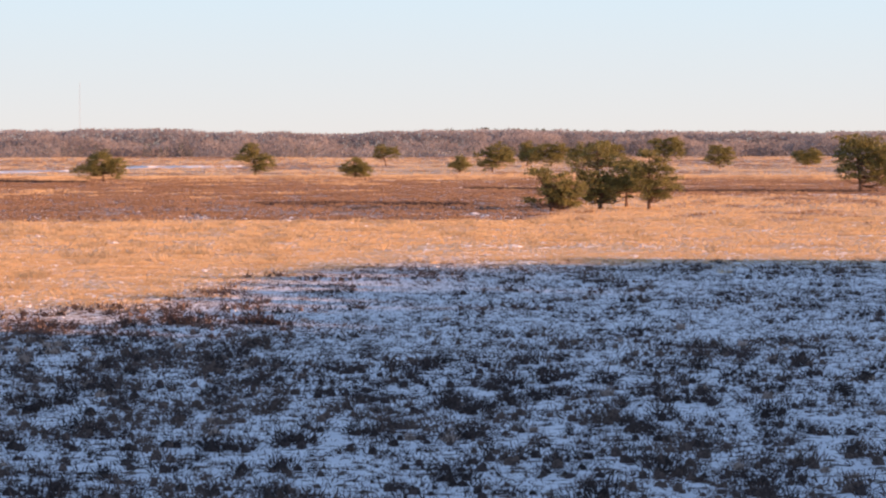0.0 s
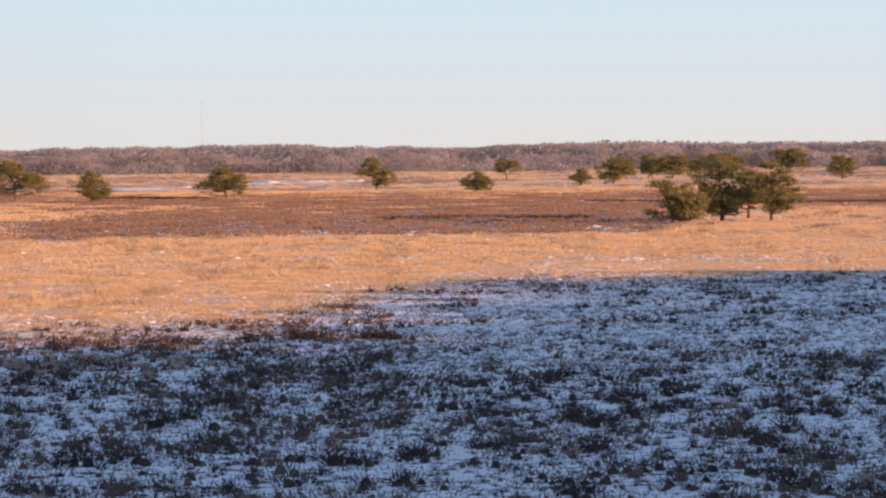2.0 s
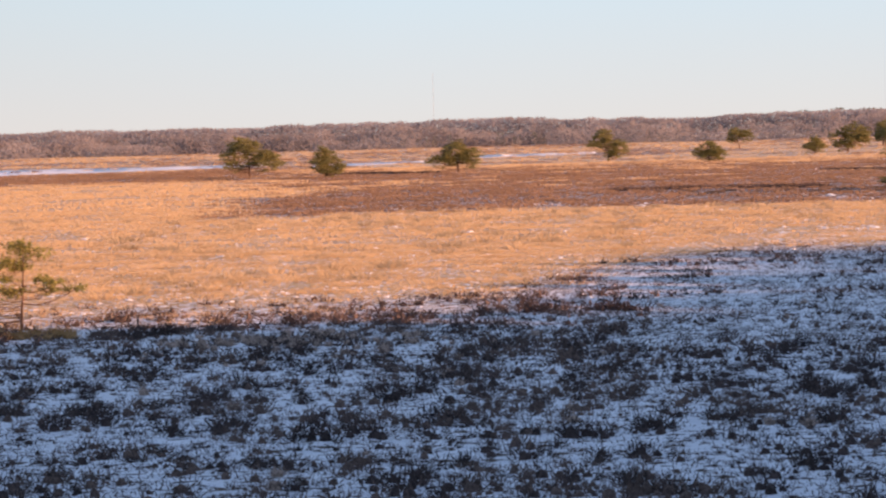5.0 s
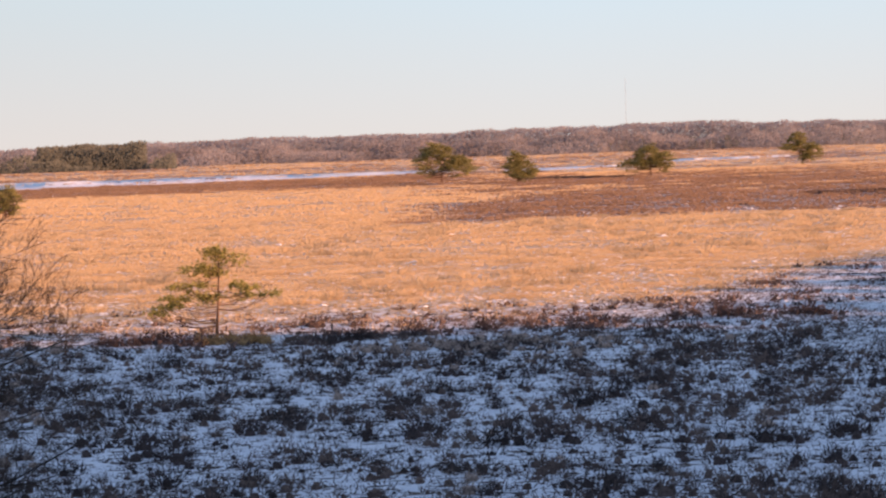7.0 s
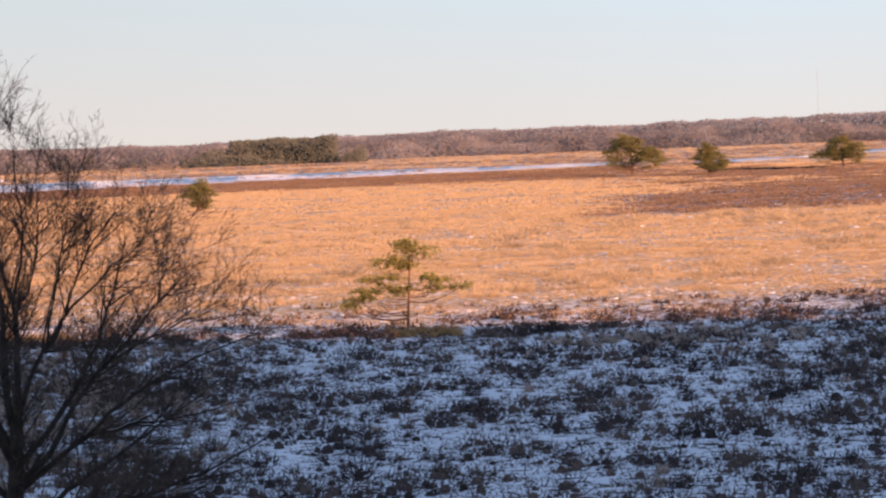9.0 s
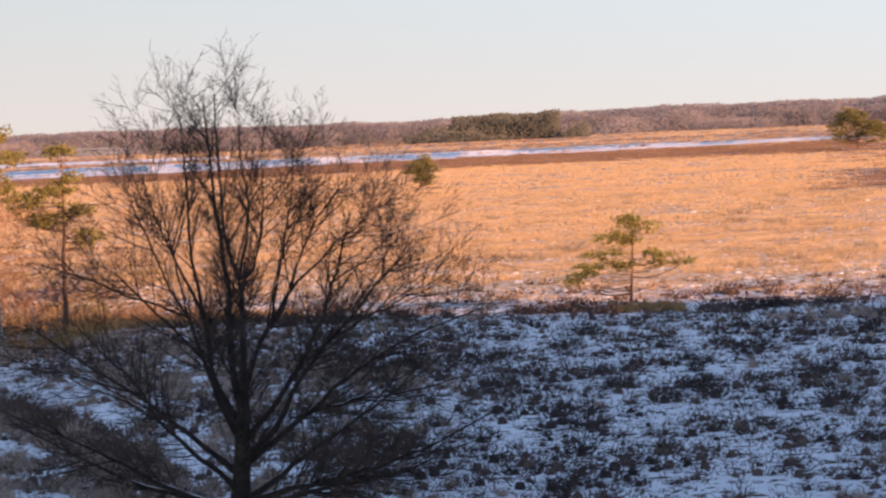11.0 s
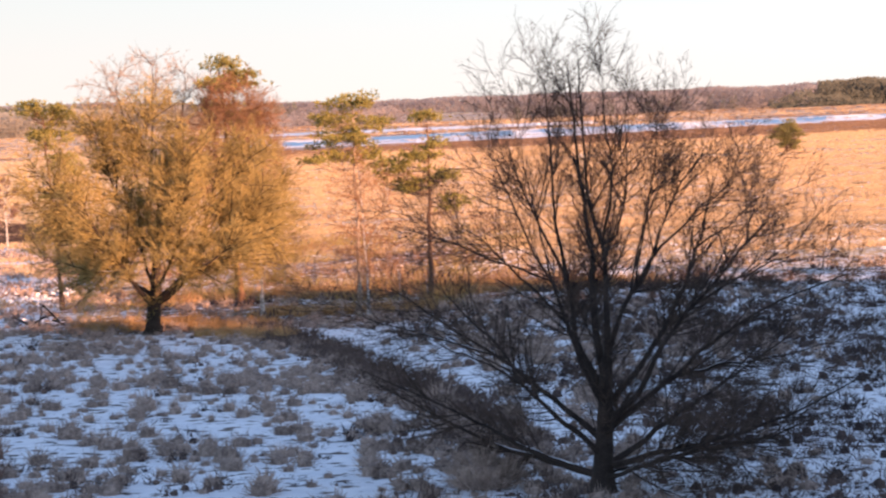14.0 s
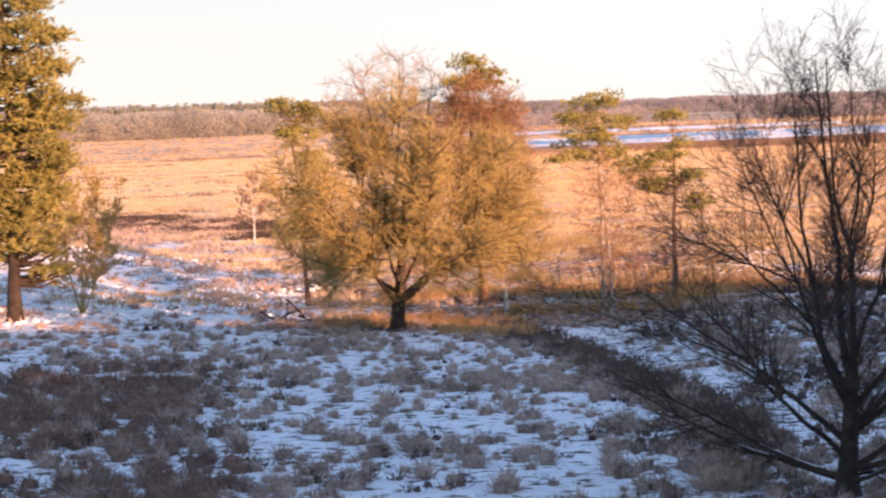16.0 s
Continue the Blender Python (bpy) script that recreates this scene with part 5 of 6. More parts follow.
# ---- heather, tussocks and grass ----
def cover_ground():
    rng = np.random.default_rng(77)
    def heap(count, blade, domes):
        """An uneven clump of heather: a few low domes grown into one another."""
        out = []
        for _ in range(rng.integers(*domes)):
            k = 0.55 + 0.6 * rng.random()
            d = np.concatenate([dome(rng, count, 0.33 * k, 0.31 * k, 0.135, blade, False), dome(rng, 1, 0.2 * k, 0.19 * k, 0.1, blade)])
            out.append(d + np.array([rng.normal() * 0.3, rng.normal() * 0.3, 0]))
        return np.concatenate(out)

    bush = [heap(25, 0.025, (2, 4)) for _ in range(14)]
    coarse = [heap(14, 0.042, (2, 4)) for _ in range(14)]
    tuft = [mop(rng, 52, 0.3, 0.34, 0.22, 0.026) for _ in range(8)]
    fine = [comb(rng, clump(rng, 92, 1.5, 0.25, 0.034, 0.8, 0.03)) for _ in range(24)]
    middling = [comb(rng, clump(rng, 36, 1.6, 0.24, 0.09, 0.7, 0.04)) for _ in range(24)]
    sheaf = [comb(rng, clump(rng, 34, 0.42, 0.42, 0.045, 0.75, 0.03)) for _ in range(12)]
    low = [comb(rng, clump(rng, 22, 1.6, 0.22, 0.15, 0.6, 0.05)) for _ in range(24)]
    fleck = [dome(rng, 9, 0.34, 0.3, 0.16, 0.05, False) for _ in range(9)]
    stalk = [clump(rng, 9, 0.34, 0.1, 0.03, 0.8, 0.02) for _ in range(8)]
    brush = [comb(rng, dome(rng, 17, 1.05, 0.3, 0.2, 0.185, False)) for _ in range(24)]
    sward = [comb(rng, clump(rng, 8, 1.4, 0.45, 0.3, 0.6, 0.05)) for _ in range(24)]

    def iced(x, y):
        turn, away = polar(x, y)
        wet = np.zeros(len(x))
        for t0, t1, m0, m1, h0, h1, top in PONDS:
            s = (turn - t0) / (t1 - t0)
            wet = np.where((s > 0) & (s < 1) & (np.abs(away - m0 - (m1 - m0) * s) < 1.05 * h0 + (h1 - h0) * s), top, wet)
        return wet

    def keep(x, y, chance):
        turn, away = polar(x, y)
        wet = iced(x, y) != 0
        # reeds stand in streaks out on the ice
        wet &= fractal(turn / 1.4, np.log(away) * 60, 81) < 0.64
        q = (rng.random(len(x)) < chance) & ~wet
        return x[q], y[q]

    def row(x, y):
        return np.minimum.reduce([near_line(x, y, -8, 125, -19, 120), near_line(x, y, -19, 120, -27, 112), near_line(x, y, -27, 112, -34, 113),
                                  near_line(x, y, -34, 113, -56, 107), near_line(x, y, -56, 107, -66, 101)])

    def band(x, y):
        return np.minimum.reduce([near_line(x, y, -55, 91, -47.5, 83.2), near_line(x, y, -47.5, 83.2, -35.5, 68.6), near_line(x, y, -35.5, 68.6, -28.2, 58)])

    def lane(x, y):
        """The open snow beyond the dark strip, where little grows."""
        line = np.minimum(near_line(x, y, -50, 89, -41.5, 79), near_line(x, y, -41.5, 79, -26.5, 60))
        return 1 - 0.92 * (1 - smooth(1.1, 2.3, line + 1.2 * (fractal(x / 2, y / 2, 83) - 0.5)))

    # dark heather over the shaded snow
    x, y = sow(rng, 60000, (-13, 46), (46, 215))
    turn, away = polar(x, y)
    near, gold, heath, snow = zones(x, y)
    patchy = smooth(0.38, 0.58, fractal(x / 3.2, y / 4.5, 5) * 0.5 + fractal(x / 10, y / 14, 8) * 0.5)
    open_snow = 1 - 0.8 * smooth(24, 30, turn) + 1.1 * smooth(35.5, 38.5, turn) * (1 - smooth(86, 98, away))
    x, y = keep(x, y, near * (0.14 + 0.19 * (1 - smooth(18, 26, turn)) + 0.8 * patchy) * (1 - 0.65 * smooth(31.5, 34, turn) * smooth(106, 118, away)) * lane(x, y) * (open_snow + 2.2 * smooth(19.5, 22.5, turn) * (1 - smooth(28.2, 29.4, turn)) * smooth(60, 74, away) * (1 - smooth(108, 114, away))) * (1.45 - 0.45 * smooth(60, 85, away) - 0.72 * smooth(92, 125, away) * (1 - smooth(4, 9, turn))) * (1.1 - 0.12 * (1 - smooth(-2, 4, turn)) + 0.2 * smooth(1, 5, turn) * (1 - smooth(10, 14, turn)) - 0.45 * smooth(11, 16, turn) + 0.3 * np.exp(-((turn - 21.0) / 3.0) ** 2) * (1 - smooth(98, 108, away))) * 0.36)
    size = 0.55 + 1.25 * rng.random(len(x)) ** 2.2
    brown = smooth(0.4, 0.6, 0.6 * fractal(x / 6, y / 8, 41) + 0.4 * rng.random(len(x))) > 0.62
    for some, paint, tone_label in ((~brown, M_HEATHER, "dark dry heather clumps standing in thin snow"), (brown, M_HEATHER_BROWN, "brown faded heather clumps standing in thin snow")):
        u, v, scale_of = x[some], y[some], size[some]
        close = np.hypot(u, v) < 92
        verts = np.concatenate([spread(rng, bush, u[close], v[close], scale_of[close])[0], spread(rng, coarse, u[~close], v[~close], scale_of[~close])[0]])
        stuff("heather", mesh_of("heather", verts, np.arange(len(verts)).reshape(-1, 3)), paint, tone_label, "heather")
    # thin stalks and sprigs that prick the snow everywhere
    x, y = sow(rng, 52000, (-13, 46), (48, 200))
    near, gold, heath, snow = zones(x, y)
    x, y = keep(x, y, near * (0.22 + 0.4 * smooth(0.4, 0.6, fractal(x / 2.5, y / 2.5, 19))) * (1 - 0.95 * smooth(18, 25, polar(x, y)[0])))
    stuff("sprigs", mesh_of("sprigs", *spread(rng, stalk, x, y, 0.8 + 0.9 * rng.random(len(x)))), M_SPRIG, "short dry sprigs pricking through the snow", "heather")
    # fine grey sprigs between them
    x, y = sow(rng, 16000, (-13, 9), (88, 200))
    near, gold, heath, snow = zones(x, y)
    x, y = keep(x, y, near * (0.25 + 0.6 * smooth(0.42, 0.6, fractal(x / 3, y / 5, 27))) * smooth(88, 110, np.hypot(x, y)))
    stuff("heather", mesh_of("heather", *spread(rng, fleck, x, y, 0.5 + 0.6 * rng.random(len(x)), 0.35 + 0.4 * rng.random(len(x)))), M_SPRIG, "fine grey sprigs of heather in thin snow", "heather")
    # a low carpet of faded sprigs nearer the lookout
    x, y = sow(rng, 15000, (-13, 25), (54, 126))
    near, gold, heath, snow = zones(x, y)
    x, y = keep(x, y, near * (0.15 + 0.5 * smooth(0.42, 0.58, fractal(x / 2.5, y / 4, 43))))
    stuff("heather", mesh_of("heather", *spread(rng, fleck, x, y, 0.35 + 0.5 * rng.random(len(x)), 0.3 + 0.35 * rng.random(len(x)))), M_HEATHER_BROWN, "low carpet of faded heather sprigs in thin snow", "heather")
    # low dark sprigs of heather lying on the open snow
    x, y = sow(rng, 9000, (21, 46), (50, 118))
    near, gold, heath, snow = zones(x, y)
    x, y = keep(x, y, near * (0.12 + 0.5 * smooth(0.5, 0.62, fractal(x / 2.2, y / 2.2, 29))) * lane(x, y))
    stuff("heather", mesh_of("heather", *spread(rng, fleck, x, y, 0.35 + 0.4 * rng.random(len(x)), 0.16 + 0.2 * rng.random(len(x)))), M_HEATHER, "low dark sprigs of heather on clean snow", "heather")
    # the taller row at the edge of the shade, and the dark strip past the bare tree
    x, y = sow(rng, 120000, (2, 40), (55, 135))
    d = row(x, y) + 2.2 * (fractal(x / 3, y / 3, 14) - 0.5)
    x1, y1 = keep(x, y, 0.045 * (1 - smooth(0.3, 1.5, d)) * smooth(0.47, 0.6, fractal(x / 3, y / 3, 15)))
    size = 0.9 + 1.1 * rng.random(len(x1))
    stuff("heather", mesh_of("heather", *spread(rng, coarse, x1, y1, size)), M_HEATHER, "row of taller dark heather at the edge of the grass", "heather")
    x2, y2 = keep(x, y, 0.34 * (1 - smooth(0.5, 1.2, band(x, y) + 1.0 * (fractal(x / 2, y / 2, 16) - 0.5))))
    stuff("heather", mesh_of("heather", *spread(rng, coarse, x2, y2, 0.6 + 0.5 * rng.random(len(x2)), 0.8 + 0.5 * rng.random(len(x2)))), M_HEATHER_BROWN, "dark strip of heather running past the bare tree", "heather")
    # a dark strip of heather added in place of shade on the lit snow
    x, y = sow(rng, 60000, (33.5, 41), (170, 290))
    x, y = keep(x, y, 0.6 * smooth(0.36, 0.5, fractal(x / 4, y / 4, 18)) * (1 - smooth(2.0, 7.0, near_line(x, y, -162, 200, -116, 166) + 6 * (fractal(x / 5, y / 5, 17) - 0.5))))
    stuff("heather", mesh_of("heather", *spread(rng, coarse, x, y, 0.8 + 0.7 * rng.random(len(x)), 0.8 + 0.6 * rng.random(len(x)))), M_HEATHER, "dark heather strip in place of shade beyond the small sapling", "heather")
    # grey-brown tussocks, most of them to the left
    x, y = sow(rng, 40000, (-13, 46), (46, 135))
    turn, away = polar(x, y)
    near, gold, heath, snow = zones(x, y)
    patchy = smooth(0.43, 0.54, fractal(x / 4, y / 4, 25))
    clear = np.exp(-((turn - 31) / 4.5) ** 2) * (1 - smooth(72, 84, away))
    x, y = keep(x, y, near * (0.16 + 0.5 * patchy) * (0.012 + 0.92 * smooth(18, 27, turn) + 0.8 * np.exp(-((turn - 10.5) / 2.2) ** 2 - ((away - 108) / 5) ** 2)) * (1 - 0.6 * smooth(108, 116, away)) * (1 - 0.7 * clear) * (1 - 0.45 * smooth(35, 37, turn)) * lane(x, y))
    size = 0.45 + 0.75 * rng.random(len(x)) ** 1.5
    stuff("tussock_grass", mesh_of("tussock_grass", *spread(rng, tuft, x, y, size)), M_TUSSOCK, "grey-brown grass tussocks in thin snow", "grass")
    # brown stalks and tufts through the snow beyond the tall pine
    x, y = sow(rng, 7000, (33.8, 43.5), (119, 290))
    near, gold, heath, snow = zones(x, y)
    x, y = keep(x, y, near * (0.22 + 0.6 * smooth(0.44, 0.58, fractal(x / 6, y / 12, 97))))
    stuff("tussock_grass", mesh_of("tussock_grass", *spread(rng, [comb(rng, dome(rng, 26, 0.5, 0.24, 0.2, 0.06, False)) for _ in range(12)], x, y, 0.7 + 0.9 * rng.random(len(x)))), M_TUSSOCK, "grey-brown tufts through thin snow on the heath", "grass")
    # a dark brown thicket at the edge of the shade wood's clearing
    x, y = sow(rng, 700, (36.2, 45), (58, 95))
    turn, away = polar(x, y)
    x, y = keep(x, y, smooth(36.2, 38, turn + 2 * (fractal(x / 4, y / 4, 61) - 0.5)) * smooth(0.3, 0.5, fractal(x / 3, y / 3, 62)))
    stuff("undergrowth", mesh_of("undergrowth", *spread(rng, tuft, x, y, 0.7 + 0.9 * rng.random(len(x)))), M_BRACKEN, "dense thicket of brown undergrowth in the shade", "undergrowth")
    # one large mound of bleached grass at the bare tree's foot
    x, y = spot(26.5, 58.5)
    big = np.concatenate([mop(rng, 700, 0.8, 0.8, 0.3, 0.03), clump(rng, 90, 0.6, 0.8, 0.022, 0.7, 0.05)])
    verts, faces = spread(rng, [big], np.array([x]), np.array([y]), np.array([1.25]))
    stuff("grass_mound", mesh_of("grass_mound", verts, faces), M_TUSSOCK, "large bleached grass mound beside the bare tree", "grass")
    # rusty grass by the young pine and the oak
    x, y = sow(rng, 60000, (12, 36), (98, 130))
    spots = np.minimum.reduce([np.hypot(x + 31.5, y - 113.5) / 1.3, near_line(x, y, -56, 93, -62, 91), near_line(x, y, -52, 100, -58, 98), near_line(x, y, -66, 106, -50, 112) / 2.0, near_line(x, y, -60, 93, -52, 87) / 0.8])
    x, y = keep(x, y, 0.11 * (1 - smooth(0.5, 2.0, spots + 1.6 * (fractal(x / 2.5, y / 2.5, 33) - 0.45))))
    stuff("tussock_grass", mesh_of("tussock_grass", *spread(rng, tuft, x, y, 0.8 + 0.5 * rng.random(len(x)))), M_RUST, "rust-coloured grass at the edge of the shade", "grass")
    # thin russet scrub between the birches
    whip = [clump(rng, 60, 0.9, 1.1, 0.02, 0.8, 0.1) for _ in range(6)]
    for paint, seed, scrub_label in ((M_TWIG_GOLD, 65, "thin ochre birch scrub in dry grass"), (M_TWIG_RED, 66, "thin russet birch scrub in dry grass")):
        x, y = sow(rng, 1100, (25.5, 34.8), (112, 185))
        x, y = keep(x, y, smooth(0.42, 0.6, fractal(x / 6, y / 6, seed)) * 0.32)
        stuff("birch_scrub", mesh_of("birch_scrub", *spread(rng, whip, x, y, 0.4 + 1.0 * rng.random(len(x)) ** 2)), paint, scrub_label, "scrub")
    # pale grass in the sun, bleached paler to the left
    for count, aways, protos, sizes, talls, tuft_label in (
            (6200, (112, 205), fine, (0.9, 0.5), (0.6, 0.7), "golden moor grass in low sun"), (11500, (205, 340), middling, (0.9, 0.5), (0.6, 0.7), "wide sweep of golden moor grass"),
            (24000, (340, 700), low, (1.3, 0.8), (1.2, 0.25), "farther moor grass")):
        x, y = sow(rng, count, (-12, 45), aways)
        near, gold, heath, snow = zones(x, y)
        x, y = keep(x, y, gold * (1 - (0.6 + 0.3 * (np.hypot(x, y) < 190)) * snow) * (0.9 if aways[0] < 300 else 0.7))
        pale = smooth(31, 36, polar(x, y)[0] + 3 * (fractal(x / 20, y / 40, 93) - 0.5)) > rng.random(len(x))
        for some, paint, tone_label in ((~pale, M_GOLD, "pale "), (pale, M_BLEACHED, "bleached ")):
            u, v, n = x[some], y[some], int(some.sum())
            stuff("pale_grass", mesh_of("pale_grass", *spread(rng, protos, u, v, sizes[0] + sizes[1] * rng.random(n), talls[0] + talls[1] * rng.random(n) ** 2, swing=0.3)), paint, tone_label + tuft_label, "grass")
    # fuller tufts that stand up out of it
    x, y = sow(rng, 9000, (-12, 45), (125, 300))
    near, gold, heath, snow = zones(x, y)
    x, y = keep(x, y, gold * (1 - snow) * smooth(0.46, 0.62, fractal(x / 7, y / 16, 91)) * 0.75)
    stuff("pale_grass", mesh_of("pale_grass", *spread(rng, sheaf, x, y, 0.8 + 0.9 * rng.random(len(x)) ** 2)), M_STRAW, "fuller straw-coloured tufts in the moor grass", "grass")
    # thin grass through the lit snow
    x, y = sow(rng, 3600, (33.5, 44), (124, 215))
    near, gold, heath, snow = zones(x, y)
    x, y = keep(x, y, 0.6 * snow * smooth(0.44, 0.58, fractal(x / 5, y / 5, 67)))
    stuff("pale_grass", mesh_of("pale_grass", *spread(rng, low, x, y, 0.5 + 0.5 * rng.random(len(x)), 0.8 + 0.5 * rng.random(len(x)), swing=0.3)), M_GOLD, "thin pale grass through lit snow", "grass")
    # brown heath
    x, y = sow(rng, 50000, (-12, 45), (175, 760))
    near, gold, heath, snow = zones(x, y)
    x, y = keep(x, y, heath * (1 - 0.6 * snow) * 0.85)
    stuff("brown_heath", mesh_of("brown_heath", *spread(rng, brush, x, y, 1.2 + 0.8 * rng.random(len(x)), 0.7 + 0.4 * rng.random(len(x)), swing=0.3)), M_HEATH, "brown dry heath in low sun", "heather")
    # long dark strips of heather stand in for tree shadows across the brown heath
    x, y = sow(rng, 150000, (-10, 11), (330, 640))
    turn, away = polar(x, y)
    strips = np.minimum.reduce([near_line(turn * 20, away, a0 * 20, d0, a1 * 20, d1) / w for a0, d0, a1, d1, w in (
        (9.3, 600, 7.6, 586, 8), (3.6, 368, -0.3, 363, 7), (-0.9, 494, -2.0, 480, 9), (-4.7, 466, -8.4, 462, 8))])
    x, y = keep(x, y, 0.3 * (1 - smooth(0.5, 1.0, strips + 0.5 * (fractal(turn * 6, away / 9, 75) - 0.5))))
    stuff("heather", mesh_of("heather", *spread(rng, coarse, x, y, 1.1 + 0.9 * rng.random(len(x)))), M_HEATHER, "dark heather strips in place of long shadows across brown heath", "heather")
    # lumps of old snow between the stalks, where they catch the sun
    lump = []
    for _ in range(6):
        a = np.arange(7) * 2 * np.pi / 7
        rim = np.stack([np.cos(a), np.sin(a), 0 * a], 1) * (0.3 + 0.25 * rng.random((7, 1)))
        mid = rim * 0.6 + np.array([0, 0, 0.12]) + rng.normal(size=(7, 3)) * 0.02
        top = np.array([0.03, 0.02, 0.19])
        tri = [t for k in range(7) for t in (rim[k], rim[(k + 1) % 7], mid[k], mid[k], rim[(k + 1) % 7], mid[(k + 1) % 7], mid[k], mid[(k + 1) % 7], top)]
        lump.append(np.array(tri))
    x, y = sow(rng, 90000, (-12, 45), (112, 640))
    turn, away = polar(x, y)
    near, gold, heath, snow = zones(x, y)
    speck = smooth(0.5, 0.66, fractal(turn / 0.8, np.log(away) * 24, 71, 4))
    verge = np.exp(-((away - 288 - 20 * heath) / 22) ** 2) * (turn < 12.5)
    edge = (1 - smooth(120, 190, away)) * 0.8
    lit = smooth(33, 36, turn) * (1 - smooth(140, 165, away)) * (away > 116)
    drifts = np.minimum.reduce([near_line(turn * 20, away, a0 * 20, d0, a1 * 20, d1) / w for a0, d0, a1, d1, w in (
        (-0.2, 322, -1.1, 303, 9), (-4.6, 440, -8.4, 434, 8), (3.0, 512, -0.6, 506, 5), (8.6, 306, 3.0, 300, 4))])
    x, y = keep(x, y, 0.8 * (1 - smooth(0.3, 1.0, drifts + 0.8 * (fractal(turn * 5, away / 6, 77) - 0.4))) + np.clip(0.03 * speck * (1 - heath) + 0.45 * edge * speck + verge * 0.03, 0, 1) * np.clip(1.2 - near, 0.2, 1) + 0.15 * lit)
    size = (0.35 + 0.6 * rng.random(len(x)) ** 2) * np.clip(np.hypot(x, y) / 260, 0.7, 0.95)
    stuff("snow_lumps", mesh_of("snow_lumps", *spread(rng, lump, x, y, size)), M_SNOW, "small lumps of old snow among the stalks", "snow")
    # flecks of snow all through the near grass, thickest at its edge
    x, y = sow(rng, 36000, (-11, 33), (118, 285))
    turn, away = polar(x, y)
    near, gold, heath, snow = zones(x, y)
    start = 128 + 56 * (1 - smooth(0.5, 7.5, turn))
    speck = smooth(0.48, 0.62, fractal(turn / 0.6, np.log(away) * 34, 73, 3))
    x, y = keep(x, y, gold * speck * (0.12 + 0.7 * (1 - smooth(start, start + 75, away))) * (1 - 0.7 * smooth(25, 29, turn)))
    stuff("snow_flecks", mesh_of("snow_flecks", *spread(rng, lump, x, y, 0.3 + 0.45 * rng.random(len(x)) ** 2, 0.22 + 0.25 * rng.random(len(x)))), M_SNOW, "flecks of snow caught among the grass stalks", "snow")
    # a lit hummock of snow between the oak and the tall pine
    x, y = sow(rng, 6500, (34.3, 42), (116, 160))
    turn, away = polar(x, y)
    x, y = keep(x, y, 0.4 * smooth(0.42, 0.56, fractal(x / 4, y / 7, 95)) * smooth(34.3, 35.8, turn) * (1 - smooth(140, 160, away)))
    stuff("snow_lumps", mesh_of("snow_lumps", *spread(rng, lump, x, y, 0.4 + 0.4 * rng.random(len(x)), 0.5 + 0.5 * rng.random(len(x)))), M_SNOW, "hummocky old snow lit warm by the sun", "snow")
    # wind-blown ridges of snow on the ice
    ridge = []
    for _ in range(8):
        w, d, h = 0.8 + 0.5 * rng.random(), 0.3 + 0.2 * rng.random(), 0.22 + 0.12 * rng.random()
        rim = np.array([(w, 0, 0), (0.1, d, 0), (-w, 0.05, 0), (0, -d, 0)])
        ends = np.array([(0.4 * w, 0.02, h * 0.8), (-0.3 * w, 0, h)])
        ridge.append(np.array([rim[0], rim[1], ends[0], rim[1], ends[1], ends[0], rim[1], rim[2], ends[1], rim[2], rim[3], ends[1], rim[3], ends[0], ends[1], rim[3], rim[0], ends[0]]))
    x, y = sow(rng, 42000, (4, 32.5), (690, 1260))
    wet = (iced(x, y) != 0) & (rng.random(len(x)) < 0.5 * smooth(0.5, 0.62, fractal(polar(x, y)[0] / 2, np.hypot(x, y) / 30, 83)))
    x, y = x[wet], y[wet]
    verts, faces = spread(rng, ridge, x, y, 1.0 + 0.8 * rng.random(len(x)), 0.25 + 0.15 * rng.random(len(x)))
    verts[:, 2] += iced(verts[:, 0], verts[:, 1]) - height(verts[:, 0], verts[:, 1])
    stuff("snow_ridges", mesh_of("snow_ridges", verts, faces), M_SNOW, "low wind-blown ridges of snow on pond ice", "snow")
    # the far moor, where stalks hide the ground
    x, y = sow(rng, 26000, (-13, 47), (680, 1680))
    near, gold, heath, snow = zones(x, y)
    x1, y1 = keep(x, y, gold * (1 - 0.85 * snow) * 0.85)
    stuff("pale_grass", mesh_of("pale_grass", *spread(rng, sward, x1, y1, 0.8 + 0.6 * rng.random(len(x1)), swing=0.3)), M_GOLD, "far pale grass below the woodland", "grass")
    x1, y1 = keep(x, y, heath * (1 - 0.6 * snow) * 0.6)
    stuff("brown_heath", mesh_of("brown_heath", *spread(rng, brush, x1, y1, 1.2 + 0.8 * rng.random(len(x1)), swing=0.3)), M_HEATH, "far brown heath below the woodland", "heather")


cover_ground()


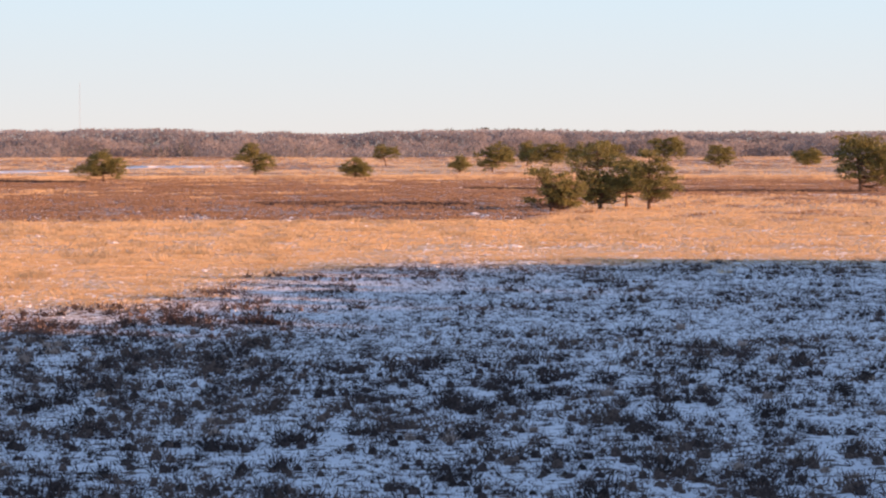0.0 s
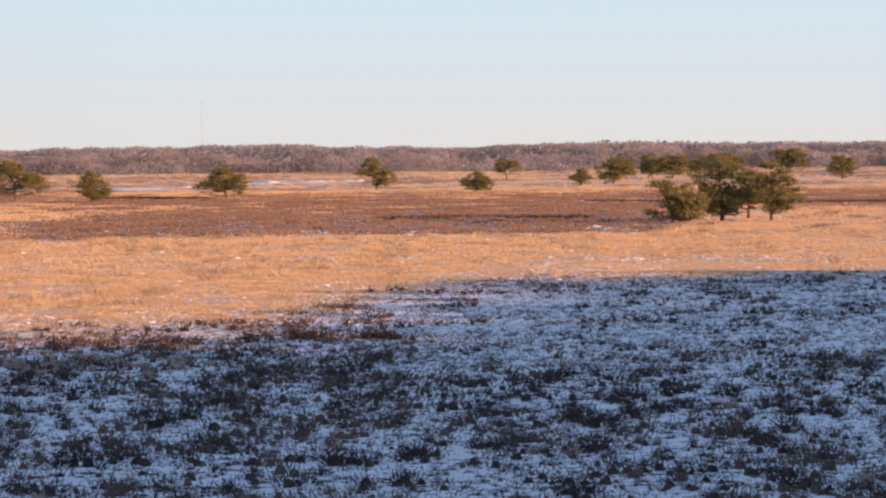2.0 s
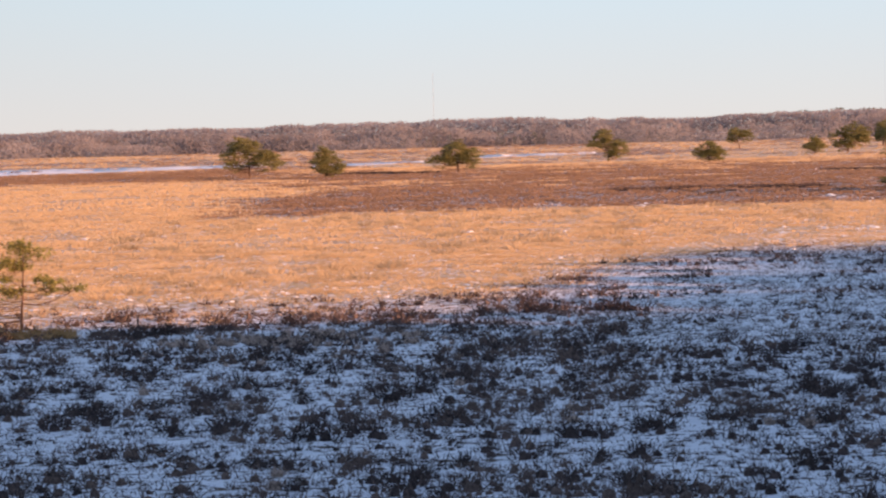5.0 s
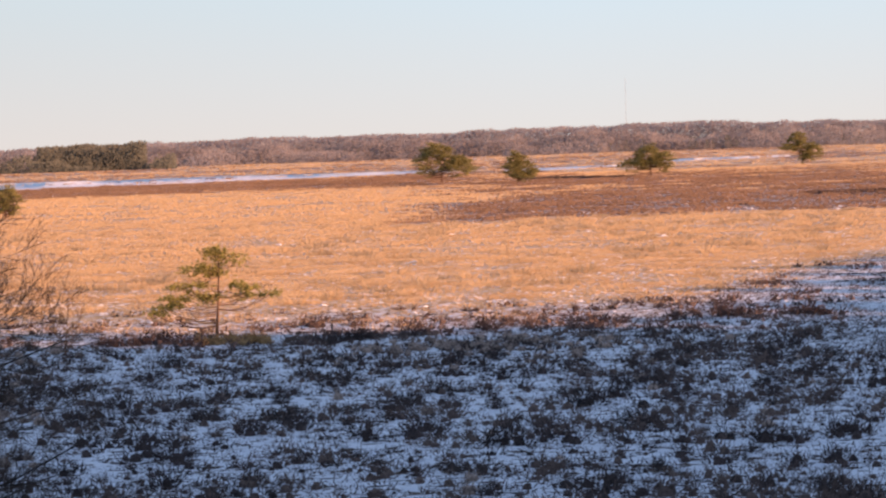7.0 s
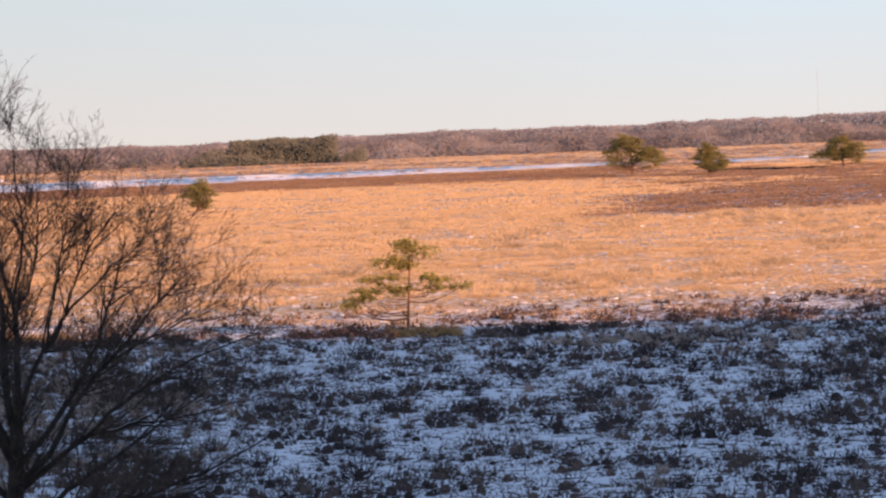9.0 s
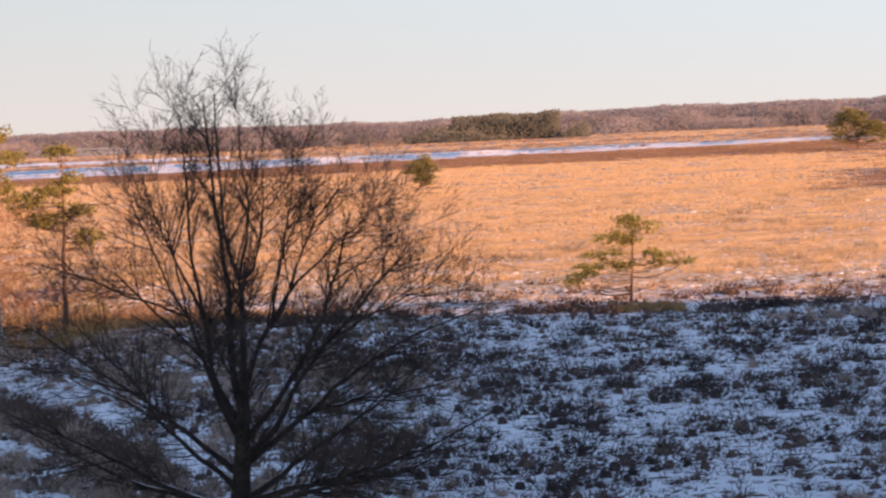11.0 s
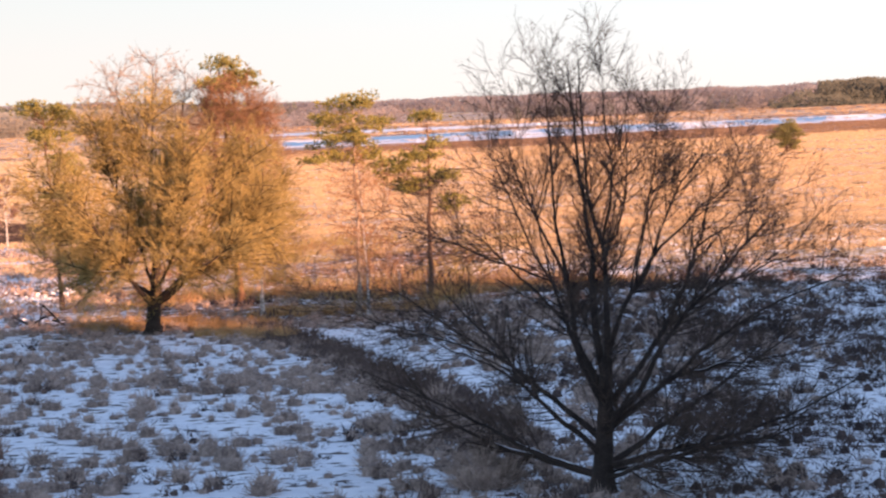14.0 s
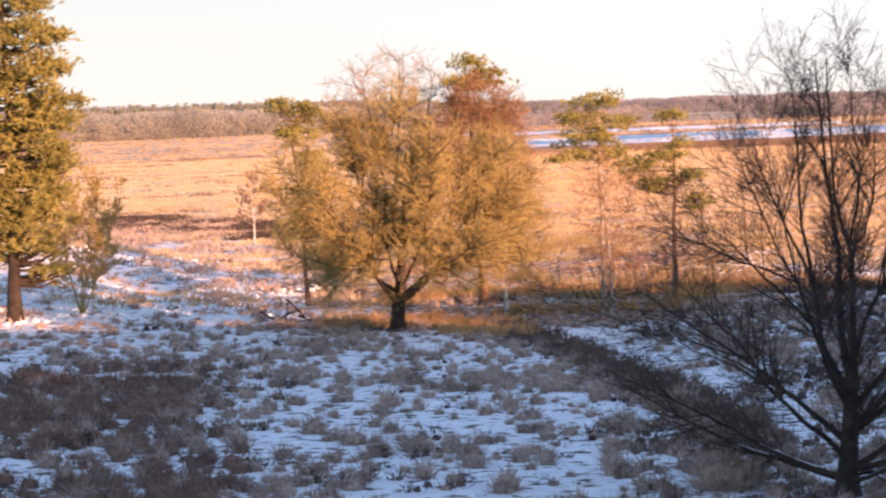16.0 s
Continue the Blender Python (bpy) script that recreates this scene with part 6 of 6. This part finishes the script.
# ---- single tussocks and bushes that stand clear in the snow ----
def single_plants(name, meshes, material, spots, sizes, label, category, group, seed):
    """One object for each plant; alike ones share their mesh."""
    rng = np.random.default_rng(seed)
    shared = [mesh_of(name, m, np.arange(len(m)).reshape(-1, 3)) for m in meshes]
    for me in shared:
        me.materials.append(material)
    for k, (x, y) in enumerate(spots):
        ob = new(name, shared[k % len(shared)])
        z = float(height(np.array([x]), np.array([y]))[0]) - 0.02
        size = sizes[0] + (sizes[1] - sizes[0]) * rng.random()
        ob.matrix_world = pose(x, y, z, 0, 0, 360 * rng.random()) @ Matrix.Diagonal((size, size, size * (0.85 + 0.3 * rng.random()), 1))
        tagged(ob, label, category, group)


def scattered(rng, count, turns, aways, apart):
    """Places over a sector, none closer together than a given distance."""
    out = []
    for x, y in zip(*sow(rng, count * 12, turns, aways)):
        if all((x - u) ** 2 + (y - v) ** 2 > apart * apart for u, v in out):
            out.append((float(x), float(y)))
        if len(out) == count:
            break
    return out


def plant_singles():
    rng = np.random.default_rng(123)
    single_plants("grass_tussock", [mop(rng, 110, 0.34, 0.36, 0.24, 0.02) for _ in range(7)], M_TUSSOCK, scattered(rng, 95, (23.5, 40.5), (57, 88), 1.1),
                  (0.9, 1.5), "round grey-brown grass tussock standing in thin snow", "grass tussock", "grass tussocks", 124)
    single_plants("heather_bush", [np.concatenate([dome(rng, 100, 0.36, 0.36, 0.14, 0.026, False), dome(rng, 1, 0.22, 0.24, 0.1, 0.02), dome(rng, 60, 0.26, 0.28, 0.13, 0.024, False) + np.array([0.3, 0.1, 0])]) for _ in range(7)], M_HEATHER,
                  scattered(rng, 120, (-8.5, 22), (58, 105), 1.6), (0.9, 1.7), "dark dry heather bush standing in thin snow", "heather bush", "heather bushes", 125)
    row = []
    for ax, ay, bx, by, n in ((-7.6, 124.5, -12.4, 123.5, 10), (-13, 123, -19, 120, 2), (-19, 120, -27, 112, 5), (-34, 113, -56, 107, 13)):
        for f in rng.random(n):
            row.append((ax + (bx - ax) * f + rng.normal() * 0.7, ay + (by - ay) * f + rng.normal() * 0.9))
    single_plants("heather_bush", [np.concatenate([dome(rng, 110, 0.42, 0.4, 0.15, 0.034, False), dome(rng, 1, 0.28, 0.28, 0.1, 0.02), dome(rng, 70, 0.32, 0.3, 0.14, 0.03, False) + np.array([0.4, 0.1, 0])]) for _ in range(5)], M_HEATHER,
                  row, (0.9, 1.7), "tall dark heather bush at the edge of the golden grass", "heather bush", "heather bushes by the grass", 126)


plant_singles()
